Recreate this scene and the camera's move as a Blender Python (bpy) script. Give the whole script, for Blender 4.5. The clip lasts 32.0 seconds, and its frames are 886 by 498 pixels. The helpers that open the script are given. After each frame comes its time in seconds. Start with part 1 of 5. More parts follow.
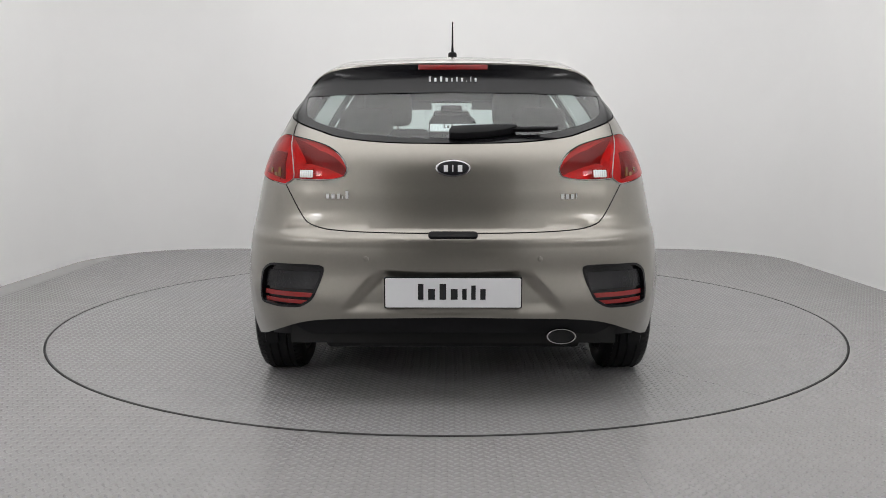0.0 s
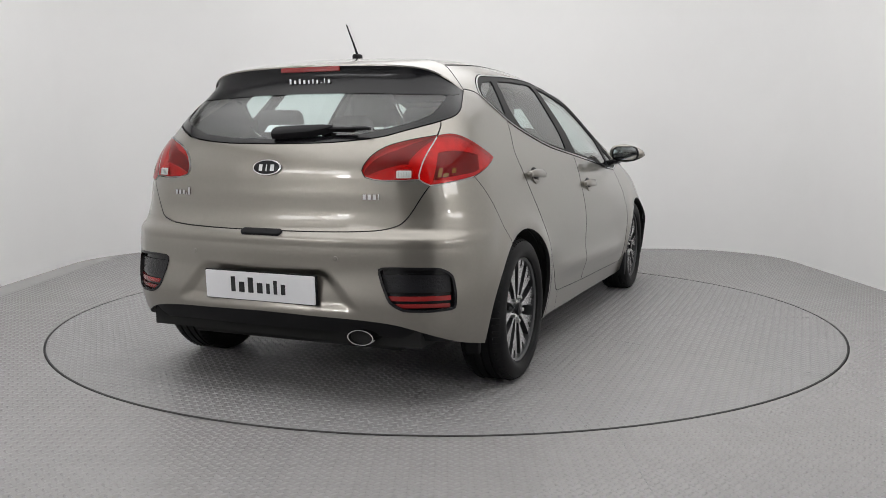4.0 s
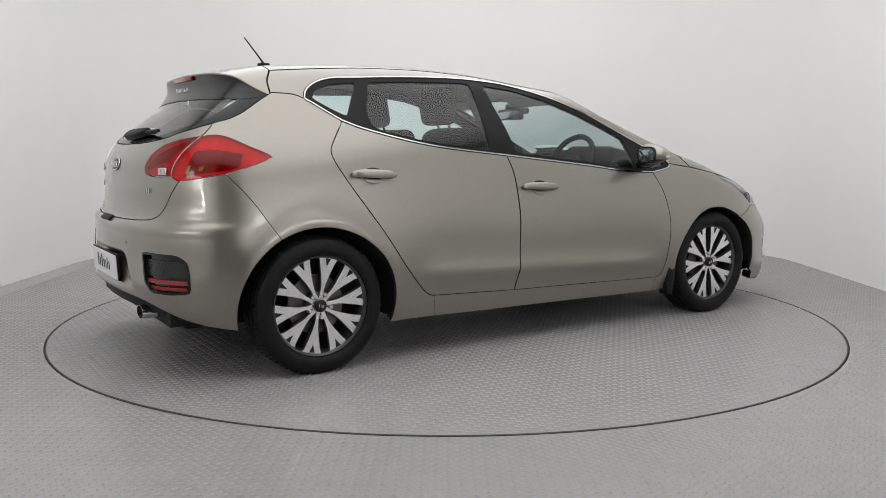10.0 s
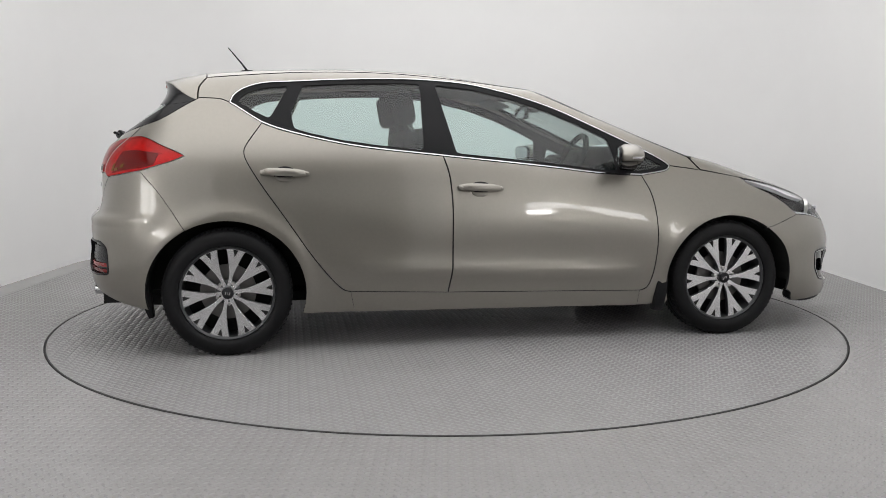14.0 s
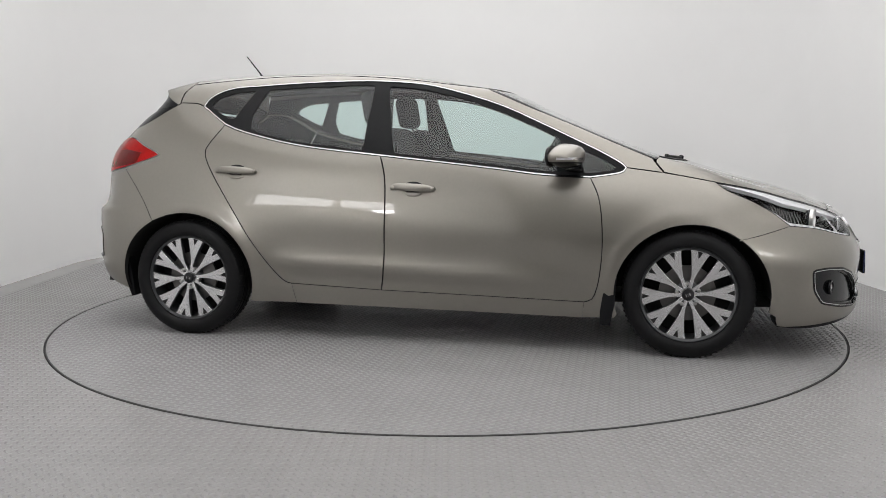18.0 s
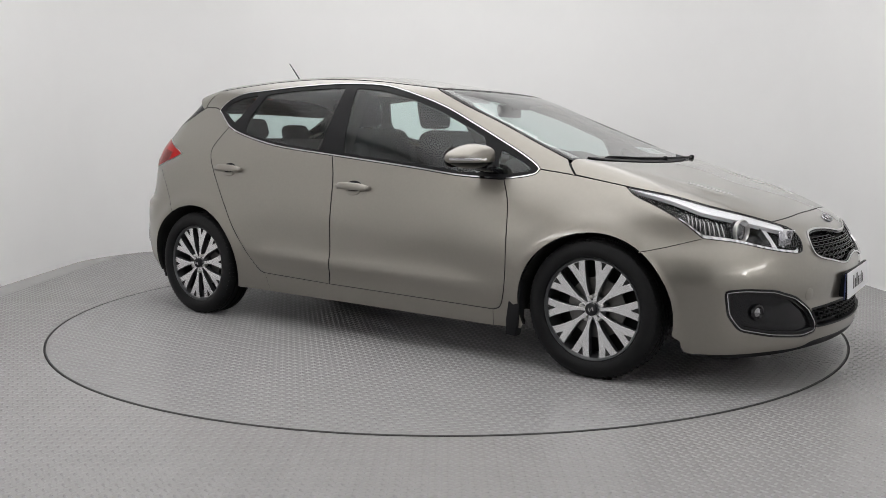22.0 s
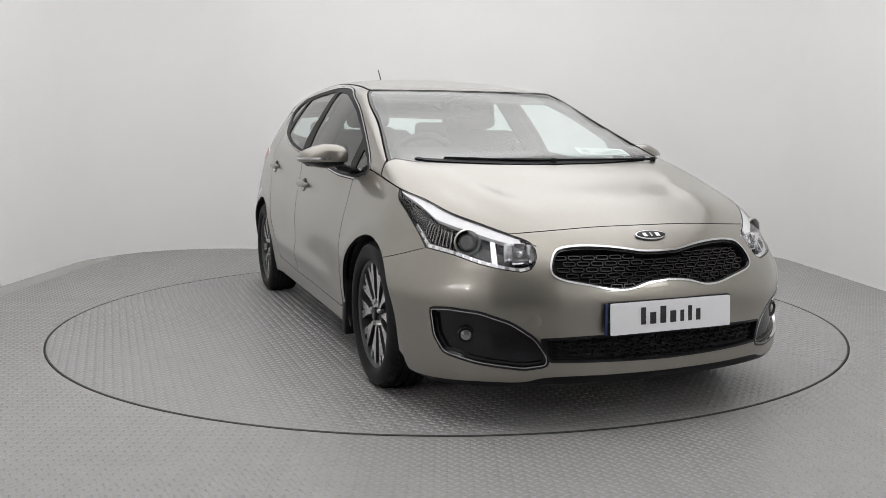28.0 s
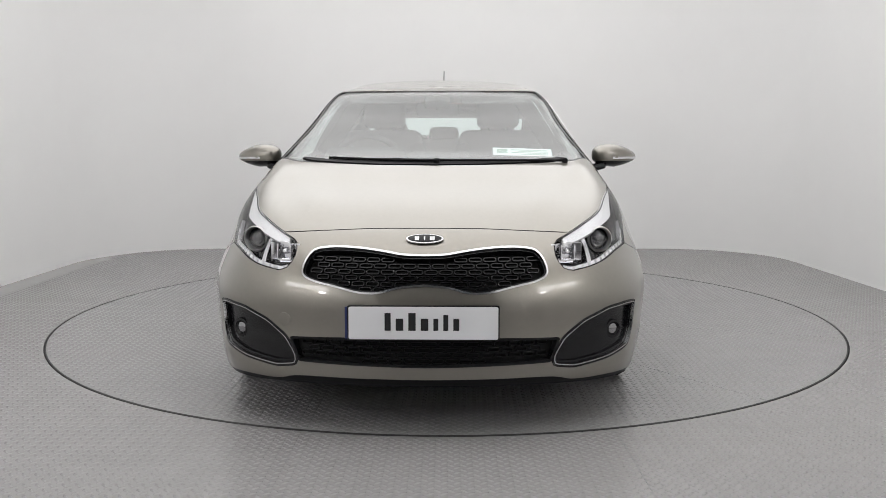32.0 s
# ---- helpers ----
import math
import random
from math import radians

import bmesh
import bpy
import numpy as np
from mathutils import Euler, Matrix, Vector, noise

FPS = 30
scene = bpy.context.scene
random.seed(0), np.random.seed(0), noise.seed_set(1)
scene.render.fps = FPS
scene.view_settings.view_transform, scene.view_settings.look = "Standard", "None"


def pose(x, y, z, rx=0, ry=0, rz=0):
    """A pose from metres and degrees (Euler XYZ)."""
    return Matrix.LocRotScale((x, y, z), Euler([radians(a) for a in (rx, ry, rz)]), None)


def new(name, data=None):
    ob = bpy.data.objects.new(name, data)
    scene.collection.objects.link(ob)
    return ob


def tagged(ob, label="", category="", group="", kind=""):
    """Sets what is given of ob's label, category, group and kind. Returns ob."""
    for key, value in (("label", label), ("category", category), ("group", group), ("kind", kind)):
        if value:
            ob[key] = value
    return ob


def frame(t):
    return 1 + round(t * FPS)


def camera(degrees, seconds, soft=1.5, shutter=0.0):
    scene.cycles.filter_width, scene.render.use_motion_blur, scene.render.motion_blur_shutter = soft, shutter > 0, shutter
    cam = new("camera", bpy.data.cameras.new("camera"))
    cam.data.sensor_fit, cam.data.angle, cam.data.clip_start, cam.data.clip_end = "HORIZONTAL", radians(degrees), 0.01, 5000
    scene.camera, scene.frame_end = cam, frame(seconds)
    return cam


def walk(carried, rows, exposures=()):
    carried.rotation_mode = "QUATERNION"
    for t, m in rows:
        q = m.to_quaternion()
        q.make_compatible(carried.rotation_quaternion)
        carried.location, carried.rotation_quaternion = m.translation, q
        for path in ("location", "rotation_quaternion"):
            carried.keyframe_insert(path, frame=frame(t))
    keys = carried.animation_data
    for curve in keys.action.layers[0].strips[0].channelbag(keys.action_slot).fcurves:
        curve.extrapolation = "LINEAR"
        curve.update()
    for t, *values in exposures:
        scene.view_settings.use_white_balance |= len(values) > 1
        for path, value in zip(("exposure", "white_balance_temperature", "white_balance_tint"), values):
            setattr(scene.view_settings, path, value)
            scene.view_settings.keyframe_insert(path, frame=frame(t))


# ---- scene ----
from mathutils.geometry import delaunay_2d_cdt

# ---------------------------------------------------------------- camera
cam = camera(55.3, 32.0, soft=0.6)
EYE = Vector((0.0, -5.207, 1.036))
EYE_POSE = Matrix.Translation(EYE) @ pose(0, 0, 0, 90 - 6.98, 0, 0.195) @ pose(0, 0, 0, 0, 0, -0.04)
walk(cam, [(0, EYE_POSE), (32, EYE_POSE)])

TABLE_R = 2.277
START_TURN, TURN_RATE = 89.76, -5.65     # degrees, degrees a second
CAR_SHIFT = Vector((0.065, -0.036, 0.0))  # the car stands a little off the table's centre


# ---------------------------------------------------------------- light
world = bpy.data.worlds.new("World")
scene.world = world
world.use_nodes = True
world.node_tree.nodes["Background"].inputs[0].default_value = (0.9, 0.95, 1.0, 1)
world.node_tree.nodes["Background"].inputs[1].default_value = 0.15
scene.view_settings.exposure = 0.0


CEIL = 3.3
SOFTBOX = (6.0, 7.6, -0.55)      # width, depth and middle of the luminous ceiling


# ---------------------------------------------------------------- materials
def mat(name, colour, rough=0.5, metal=0.0, coat=0.0, grain=0.0, grain_scale=40.0, bump=0.0, bump_scale=200.0,
        spec=0.5, emit=None, strength=0.0):
    """A surface with two scales of colour variation and fine relief."""
    m = bpy.data.materials.new(name)
    m.use_nodes = True
    nt = m.node_tree
    b = nt.nodes["Principled BSDF"]
    b.inputs["Base Color"].default_value = (*colour, 1)
    b.inputs["Roughness"].default_value = rough
    b.inputs["Metallic"].default_value = metal
    b.inputs["Coat Weight"].default_value = coat
    b.inputs["Coat Roughness"].default_value = 0.03
    b.inputs["Specular IOR Level"].default_value = spec
    if emit:
        b.inputs["Emission Color"].default_value = (*emit, 1)
        b.inputs["Emission Strength"].default_value = strength
    if grain or bump:
        tc = nt.nodes.new("ShaderNodeTexCoord")
    if grain:
        n1, n2 = nt.nodes.new("ShaderNodeTexNoise"), nt.nodes.new("ShaderNodeTexNoise")
        n1.inputs["Scale"].default_value, n2.inputs["Scale"].default_value = grain_scale, grain_scale / 14
        add = nt.nodes.new("ShaderNodeMath")
        add.operation = "ADD"
        ramp = nt.nodes.new("ShaderNodeMapRange")
        ramp.inputs[1].default_value, ramp.inputs[2].default_value = 0.6, 1.4
        ramp.inputs[3].default_value, ramp.inputs[4].default_value = 1 - grain, 1 + grain
        mul = nt.nodes.new("ShaderNodeVectorMath")
        mul.operation = "SCALE"
        mul.inputs[0].default_value = colour
        for n, k in ((n1, 0), (n2, 1)):
            nt.links.new(tc.outputs["Object"], n.inputs["Vector"])
            nt.links.new(n.outputs["Fac"], add.inputs[k])
        nt.links.new(add.outputs[0], ramp.inputs[0])
        nt.links.new(ramp.outputs[0], mul.inputs["Scale"])
        nt.links.new(mul.outputs[0], b.inputs["Base Color"])
    if bump:
        n3, bp = nt.nodes.new("ShaderNodeTexNoise"), nt.nodes.new("ShaderNodeBump")
        n3.inputs["Scale"].default_value = bump_scale
        bp.inputs["Strength"].default_value, bp.inputs["Distance"].default_value = bump, 0.002
        nt.links.new(tc.outputs["Object"], n3.inputs["Vector"])
        nt.links.new(n3.outputs["Fac"], bp.inputs["Height"])
        nt.links.new(bp.outputs[0], b.inputs["Normal"])
    return m


def glass(name, tint, gloss=1.0, rough=0.0, least=0.055):
    """A thin pane: tinted, clear through, mirror-like at a glance."""
    m = bpy.data.materials.new(name)
    m.use_nodes = True
    nt = m.node_tree
    nt.nodes.remove(nt.nodes["Principled BSDF"])
    out = nt.nodes["Material Output"]
    tr, gl, mix, fr = (nt.nodes.new("ShaderNode" + k) for k in ("BsdfTransparent", "BsdfGlossy", "MixShader", "LayerWeight"))
    tr.inputs[0].default_value = (*tint, 1)
    gl.inputs["Roughness"].default_value = rough
    gl.inputs[0].default_value = (gloss, gloss, gloss, 1)
    fr.inputs["Blend"].default_value = 0.5
    pw, ma = nt.nodes.new("ShaderNodeMath"), nt.nodes.new("ShaderNodeMath")
    pw.operation, ma.operation = "POWER", "MULTIPLY_ADD"
    pw.inputs[1].default_value, ma.inputs[1].default_value, ma.inputs[2].default_value = 4.5, 0.9, least
    nt.links.new(fr.outputs["Facing"], pw.inputs[0])
    nt.links.new(pw.outputs[0], ma.inputs[0])
    nt.links.new(ma.outputs[0], mix.inputs[0])
    nt.links.new(tr.outputs[0], mix.inputs[1])
    nt.links.new(gl.outputs[0], mix.inputs[2])
    nt.links.new(mix.outputs[0], out.inputs[0])
    return m


M_PAINT = mat("champagne_metallic_paint", (0.268, 0.249, 0.219), 0.36, 0.88, 1.0, grain=0.03, grain_scale=900)
M_PAINT.node_tree.nodes["Principled BSDF"].inputs["Coat IOR"].default_value = 1.55
M_BLACK = mat("black_trim", (0.009, 0.009, 0.0102), 0.5, grain=0.1, grain_scale=80, bump=0.1, spec=0.16)
M_GLOSS = mat("gloss_black", (0.008, 0.008, 0.0095), 0.16, spec=0.35, grain=0.05, grain_scale=40)
# Near-black of the liners; also paints shade into shut lines and behind grilles.
M_GAP = mat("liner_and_gap_shade", (0.012, 0.012, 0.012), 0.9)
M_CHROME = mat("chrome", (0.58, 0.58, 0.59), 0.12, 1.0, grain=0.02, grain_scale=60)
M_SATIN = mat("satin_silver", (0.62, 0.61, 0.6), 0.3, 1.0, grain=0.03, grain_scale=200)
M_ALLOY = mat("machined_alloy", (0.78, 0.78, 0.79), 0.27, 0.95, grain=0.05, grain_scale=300, bump=0.06, bump_scale=900)
M_ALLOY_DARK = mat("dark_painted_alloy", (0.045, 0.047, 0.05), 0.38, 0.3, coat=0.3)
M_RUBBER = mat("tyre_rubber", (0.0075, 0.0075, 0.0082), 0.55, grain=0.25, grain_scale=25, bump=0.12, bump_scale=300, spec=0.2)
M_INTERIOR = mat("charcoal_trim", (0.013, 0.0135, 0.015), 0.7, spec=0.12, grain=0.15, grain_scale=60, bump=0.2, bump_scale=400)
M_CLOTH = mat("charcoal_cloth", (0.022, 0.023, 0.025), 0.9, spec=0.1, grain=0.25, grain_scale=160, bump=0.4, bump_scale=700)
M_HEADLINER = mat("grey_headliner", (0.13, 0.13, 0.128), 0.95, spec=0.1, grain=0.05, grain_scale=90)
M_PLATE = mat("white_plate", (0.78, 0.78, 0.8), 0.35, grain=0.02, grain_scale=12)
M_PLATE_BAND = mat("blue_plate_band", (0.02, 0.03, 0.12), 0.4)
M_INK = mat("black_ink", (0.012, 0.012, 0.014), 0.5)
M_BADGE = mat("badge_black", (0.012, 0.012, 0.014), 0.3, spec=0.25)
M_RED = glass("red_lens", (0.74, 0.014, 0.012), gloss=0.8, least=0.035)
M_LAMP_BACK = mat("ribbed_reflector", (0.80, 0.78, 0.77), 0.35, 0.25, grain=0.2, grain_scale=40, bump=0.6, bump_scale=60)
M_LAMP_SHADE = mat("dark_reflector", (0.20, 0.19, 0.19), 0.3, 0.3, grain=0.3, grain_scale=60, bump=0.8, bump_scale=90)
M_RED_DARK = mat("dark_red_lens", (0.27, 0.005, 0.005), 0.08, coat=0.0, grain=0.15, grain_scale=30)
M_RED_REFLECT = mat("red_reflector", (0.24, 0.008, 0.008), 0.25, coat=0.4, bump=0.5, bump_scale=500)
M_AMBER = mat("amber_lens", (0.22, 0.075, 0.010), 0.1, coat=0.4, bump=0.4, bump_scale=250)
M_CLEARLENS = mat("clear_reverse_lens", (0.75, 0.75, 0.74), 0.12, 0.5, coat=1.0, bump=0.6, bump_scale=250)
M_LAMP_SILVER = mat("lamp_reflector", (0.78, 0.78, 0.80), 0.14, 1.0)
M_LAMP_GREY = mat("lamp_housing", (0.014, 0.014, 0.016), 0.25, 0.3, coat=0.2)
M_DARK_CHROME = mat("dark_chrome", (0.36, 0.355, 0.35), 0.14, 1.0)
M_LAMP_WHITE = mat("lamp_light_guide", (0.83, 0.83, 0.84), 0.25, 0.0, coat=0.5)
M_GLASS = glass("side_glass", (0.80, 0.905, 0.89), least=0.05)
M_SCREEN = glass("windscreen_glass", (0.80, 0.885, 0.87), least=0.10)
M_REAR_GLASS = glass("rear_glass", (0.80, 0.89, 0.875), least=0.075)
M_LENS = glass("lamp_cover", (0.97, 0.97, 0.98), gloss=0.7, least=0.03)
M_MIRROR = mat("mirror_glass", (0.5, 0.52, 0.53), 0.02, 1.0)
M_WALL = mat("white_wall", (0.850, 0.845, 0.842), 0.75, grain=0.012, grain_scale=4, bump=0.05, bump_scale=60)
M_CEIL = mat("white_ceiling", (0.78, 0.78, 0.77), 0.8, grain=0.02, grain_scale=6)
M_HALL = mat("grey_hall_paint", (0.42, 0.42, 0.425), 0.7, grain=0.06, grain_scale=5)
M_TUBE = mat("lit_ceiling_fabric", (0.9, 0.9, 0.9), 0.5, emit=(1.0, 0.998, 0.992), strength=1.54)
def soften_edges(m, w, d, fade):
    """The fabric glows less towards its hem."""
    nt = m.node_tree
    tc, ab, sub, mr = (nt.nodes.new("ShaderNode" + k) for k in ("TexCoord", "VectorMath", "VectorMath", "SeparateXYZ"))
    ab.operation, sub.operation = "ABSOLUTE", "SUBTRACT"
    sub.inputs[0].default_value = (w / 2, d / 2, 0)
    nt.links.new(tc.outputs["Object"], ab.inputs[0])
    nt.links.new(ab.outputs[0], sub.inputs[1])
    nt.links.new(sub.outputs[0], mr.inputs[0])
    small, ramp = nt.nodes.new("ShaderNodeMath"), nt.nodes.new("ShaderNodeMapRange")
    small.operation, ramp.interpolation_type = "MINIMUM", "SMOOTHSTEP"
    ramp.inputs[1].default_value, ramp.inputs[2].default_value = 0.0, fade
    ramp.inputs[3].default_value, ramp.inputs[4].default_value = 0.45, m.node_tree.nodes["Principled BSDF"].inputs["Emission Strength"].default_value
    nt.links.new(mr.outputs[0], small.inputs[0])
    nt.links.new(mr.outputs[1], small.inputs[1])
    nt.links.new(small.outputs[0], ramp.inputs[0])
    nt.links.new(ramp.outputs[0], nt.nodes["Principled BSDF"].inputs["Emission Strength"])


soften_edges(M_TUBE, SOFTBOX[0], SOFTBOX[1], 1.3)
M_PANE = mat("lit_window_blind", (0.8, 0.8, 0.8), 0.5, emit=(1.0, 1.0, 1.0), strength=6.0)
M_BRIGHT = mat("lit_lamp_panel", (0.8, 0.8, 0.8), 0.5, emit=(1.0, 1.0, 1.0), strength=22.0)
M_SEAM = mat("dark_seam", (0.03, 0.03, 0.03), 0.8)


M_FLOOR = mat("grey_tread_floor", (0.300, 0.292, 0.293), 0.25, grain=0.05, grain_scale=9)
M_TABLE = mat("grey_tread_table", (0.300, 0.294, 0.297), 0.25, grain=0.05, grain_scale=9)


# ---------------------------------------------------------------- mesh helpers
def mesh_from(name, verts, faces, material, smooth=False):
    me = bpy.data.meshes.new(name)
    me.from_pydata([tuple(map(float, v)) for v in verts], [], [tuple(map(int, f)) for f in faces])
    for mt in (material if isinstance(material, (list, tuple)) else [material]):
        me.materials.append(mt)
    if smooth:
        for p in me.polygons:
            p.use_smooth = True
    me.update()
    return me


def part(name, bm, material, parent, label="", smooth=True):
    """Links a bmesh as one mesh under a thing or a part."""
    me = bpy.data.meshes.new(name)
    bm.to_mesh(me)
    bm.free()
    for mt in (material if isinstance(material, (list, tuple)) else [material]):
        me.materials.append(mt)
    for p in me.polygons:
        p.use_smooth = smooth
    if smooth:
        me.set_sharp_from_angle(angle=radians(38))
    ob = new(name, me)
    ob.parent = parent
    return tagged(ob, label)


def linked(name, me, parent, label=""):
    ob = new(name, me)
    ob.parent = parent
    return tagged(ob, label)


def box(sx, sy, sz, at=(0, 0, 0), turn=(0, 0, 0), bevel=0.0, seg=2):
    bm = bmesh.new()
    bmesh.ops.create_cube(bm, size=1)
    bmesh.ops.scale(bm, vec=(sx, sy, sz), verts=bm.verts)
    if bevel:
        bmesh.ops.bevel(bm, geom=bm.edges[:], offset=bevel, segments=seg, affect="EDGES", profile=0.5)
    bmesh.ops.transform(bm, matrix=pose(*at, *turn), verts=bm.verts)
    return bm


def merged(*bms):
    out = bmesh.new()
    for b in bms:
        me = bpy.data.meshes.new("tmp")
        b.to_mesh(me)
        b.free()
        out.from_mesh(me)
        bpy.data.meshes.remove(me)
    return out


def lathe(profile, seg=64, axis="y"):
    """Turns a closed profile of (radius, along) round the axis."""
    bm = bmesh.new()
    rings = []
    for k in range(seg):
        a = 2 * math.pi * k / seg
        rings.append([bm.verts.new((r * math.cos(a), d, r * math.sin(a)) if axis == "y" else (r * math.cos(a), r * math.sin(a), d))
                      for r, d in profile])
    n = len(profile)
    for k in range(seg):
        a, b = rings[k], rings[(k + 1) % seg]
        for i in range(n):
            j = (i + 1) % n
            bm.faces.new((a[i], a[j], b[j], b[i]))
    bmesh.ops.remove_doubles(bm, verts=bm.verts, dist=1e-6)
    bmesh.ops.recalc_face_normals(bm, faces=bm.faces)
    return bm


def tube(points, radius, seg=10):
    """A rod along a few points; radius may be one number or one per point."""
    bm = bmesh.new()
    pts = [Vector(p) for p in points]
    rad = radius if isinstance(radius, (list, tuple)) else [radius] * len(pts)
    rings = []
    for i, p in enumerate(pts):
        d = (pts[min(i + 1, len(pts) - 1)] - pts[max(i - 1, 0)]).normalized()
        up = Vector((0, 0, 1)) if abs(d.z) < 0.95 else Vector((1, 0, 0))
        s = d.cross(up).normalized()
        t = s.cross(d)
        rings.append([bm.verts.new(p + (s * math.cos(2 * math.pi * k / seg) + t * math.sin(2 * math.pi * k / seg)) * rad[i])
                      for k in range(seg)])
    for a, b in zip(rings, rings[1:]):
        for k in range(seg):
            bm.faces.new((a[k], a[(k + 1) % seg], b[(k + 1) % seg], b[k]))
    bm.faces.new(rings[0][::-1])
    bm.faces.new(rings[-1])
    bmesh.ops.recalc_face_normals(bm, faces=bm.faces)
    return bm


def moved(bm, m):
    bmesh.ops.transform(bm, matrix=m, verts=bm.verts)
    if m.to_3x3().determinant() < 0:
        bmesh.ops.reverse_faces(bm, faces=bm.faces)
    return bm


def slab(outline, depth, bevel=0.0):
    """A flat outline in x, y raised along z from 0 to depth."""
    bm = bmesh.new()
    f = bm.faces.new([bm.verts.new((x, y, 0)) for x, y in outline])
    bmesh.ops.recalc_face_normals(bm, faces=[f])
    if f.normal.z > 0:
        f.normal_flip()
    r = bmesh.ops.extrude_face_region(bm, geom=[f])
    top = [v for v in r["geom"] if isinstance(v, bmesh.types.BMVert)]
    bmesh.ops.translate(bm, verts=top, vec=(0, 0, depth))
    bmesh.ops.recalc_face_normals(bm, faces=bm.faces)
    if bevel:
        es = [e for e in bm.edges if all(abs(v.co.z - depth) < 1e-6 for v in e.verts)]
        bmesh.ops.bevel(bm, geom=es, offset=bevel, segments=2, affect="EDGES", profile=0.5)
    return bm


def oval(rx, ry, n=32):
    return [(rx * math.cos(2 * math.pi * k / n), ry * math.sin(2 * math.pi * k / n)) for k in range(n)]


def rounded(w, h, r, n=6):
    out = []
    for cx, cy, a0 in ((w / 2 - r, h / 2 - r, 0), (-w / 2 + r, h / 2 - r, 90), (-w / 2 + r, -h / 2 + r, 180), (w / 2 - r, -h / 2 + r, 270)):
        for k in range(n + 1):
            a = radians(a0 + 90 * k / n)
            out.append((cx + r * math.cos(a), cy + r * math.sin(a)))
    return out


# ---------------------------------------------------------------- the studio
def studio_outline(n=14):
    """The white wall's foot: a rounded room, open to a hall behind the camera."""
    pts = [(1.0, -4.45)]
    for cx, cy, r, a0, a1 in ((2.2, -3.45, 1.0, -90, 0), (2.12, 2.28, 1.0, 0, 90), (-2.2, 2.2, 1.1, 90, 180), (-2.3, -3.45, 1.0, 180, 270)):
        for k in range(n + 1):
            a = radians(a0 + (a1 - a0) * k / n)
            pts.append((cx + r * math.cos(a), cy + r * math.sin(a)))
    pts.append((-1.0, -4.45))
    return pts


def build_studio():
    inner = studio_outline()
    n = len(inner)
    nrm = []
    for i in range(n):
        a, b = Vector(inner[max(i - 1, 0)]), Vector(inner[min(i + 1, n - 1)])
        d = (b - a).normalized()
        nrm.append(Vector((d.y, -d.x)))
    outer = [(p[0] + q.x * 0.12, p[1] + q.y * 0.12) for p, q in zip(inner, nrm)]
    v = [(x, y, z) for z in (-0.02, CEIL) for x, y in inner] + [(x, y, z) for z in (-0.02, CEIL) for x, y in outer]
    f = []
    for i in range(n - 1):
        f += [(i, n + i, n + i + 1, i + 1), (2 * n + i, 2 * n + i + 1, 3 * n + i + 1, 3 * n + i), (n + i, 3 * n + i, 3 * n + i + 1, n + i + 1)]
    for i in (0, n - 1):
        f.append((i, 2 * n + i, 3 * n + i, n + i))
    wall = new("wall_north", mesh_from("wall_north", v, f, M_WALL, smooth=True))
    wall.data.set_sharp_from_angle(angle=radians(40))
    tagged(wall, "smooth white seamless studio wall with rounded corners", "wall", kind="structure")

    # ceiling
    bm = box(9.0, 10.6, 0.1, (0, -1.3, CEIL + 0.052))
    tagged(part("ceiling", bm, M_CEIL, None, smooth=False), "flat white studio ceiling", "ceiling", kind="structure")
    # hall behind the camera
    for nm, b in (("wall_west", box(0.12, 3.2, CEIL + 0.02, (-3.4, -6.17, CEIL / 2 - 0.01))), ("wall_east", box(0.12, 3.2, CEIL + 0.02, (3.4, -6.17, CEIL / 2 - 0.01))),
                  ("wall_south", box(6.92, 0.12, CEIL + 0.02, (0, -7.83, CEIL / 2 - 0.01)))):
        tagged(part(nm, b, M_HALL, None, smooth=False), "plain grey hall wall", "wall", kind="structure")

    # floor sheet with a round opening for the table
    seg = 160
    ring = [(TABLE_R + 0.006) * np.array((math.cos(2 * math.pi * k / seg), math.sin(2 * math.pi * k / seg))) for k in range(seg)]
    outer = []
    for p in ring:
        s = 9.0 / max(abs(p[0]), abs(p[1]))
        outer.append(p * s)
    v = [(x, y, 0) for x, y in ring] + [(x, y, 0) for x, y in outer] + [(x, y, -0.06) for x, y in ring]
    f = []
    for k in range(seg):
        j = (k + 1) % seg
        f += [(k, seg + k, seg + j, j), (k, j, 2 * seg + j, 2 * seg + k)]
    floor = new("floor", mesh_from("floor", v, f, M_FLOOR))
    tagged(floor, "grey tread-pattern vinyl studio floor", "floor", kind="structure")
    pit = part("floor_pit", slab(oval(TABLE_R + 0.02, TABLE_R + 0.02, 96), 0.02), M_SEAM, None)
    pit.location.z = -0.08
    tagged(pit, "dark pit under the turntable", "pit", kind="structure")
    # welded seams between the floor sheets
    for x in (-1.71, -0.545, 0.622, 1.79):
        y0 = -math.sqrt(max(TABLE_R ** 2 - x * x, 0)) - 0.01
        bm = box(0.003, 7.6 + y0, 0.0012, (x, (y0 - 7.6) / 2, 0.0004))
        tagged(part("floor_seam", bm, M_SEAMLINE, floor), "thin seam between floor sheets")
    return floor


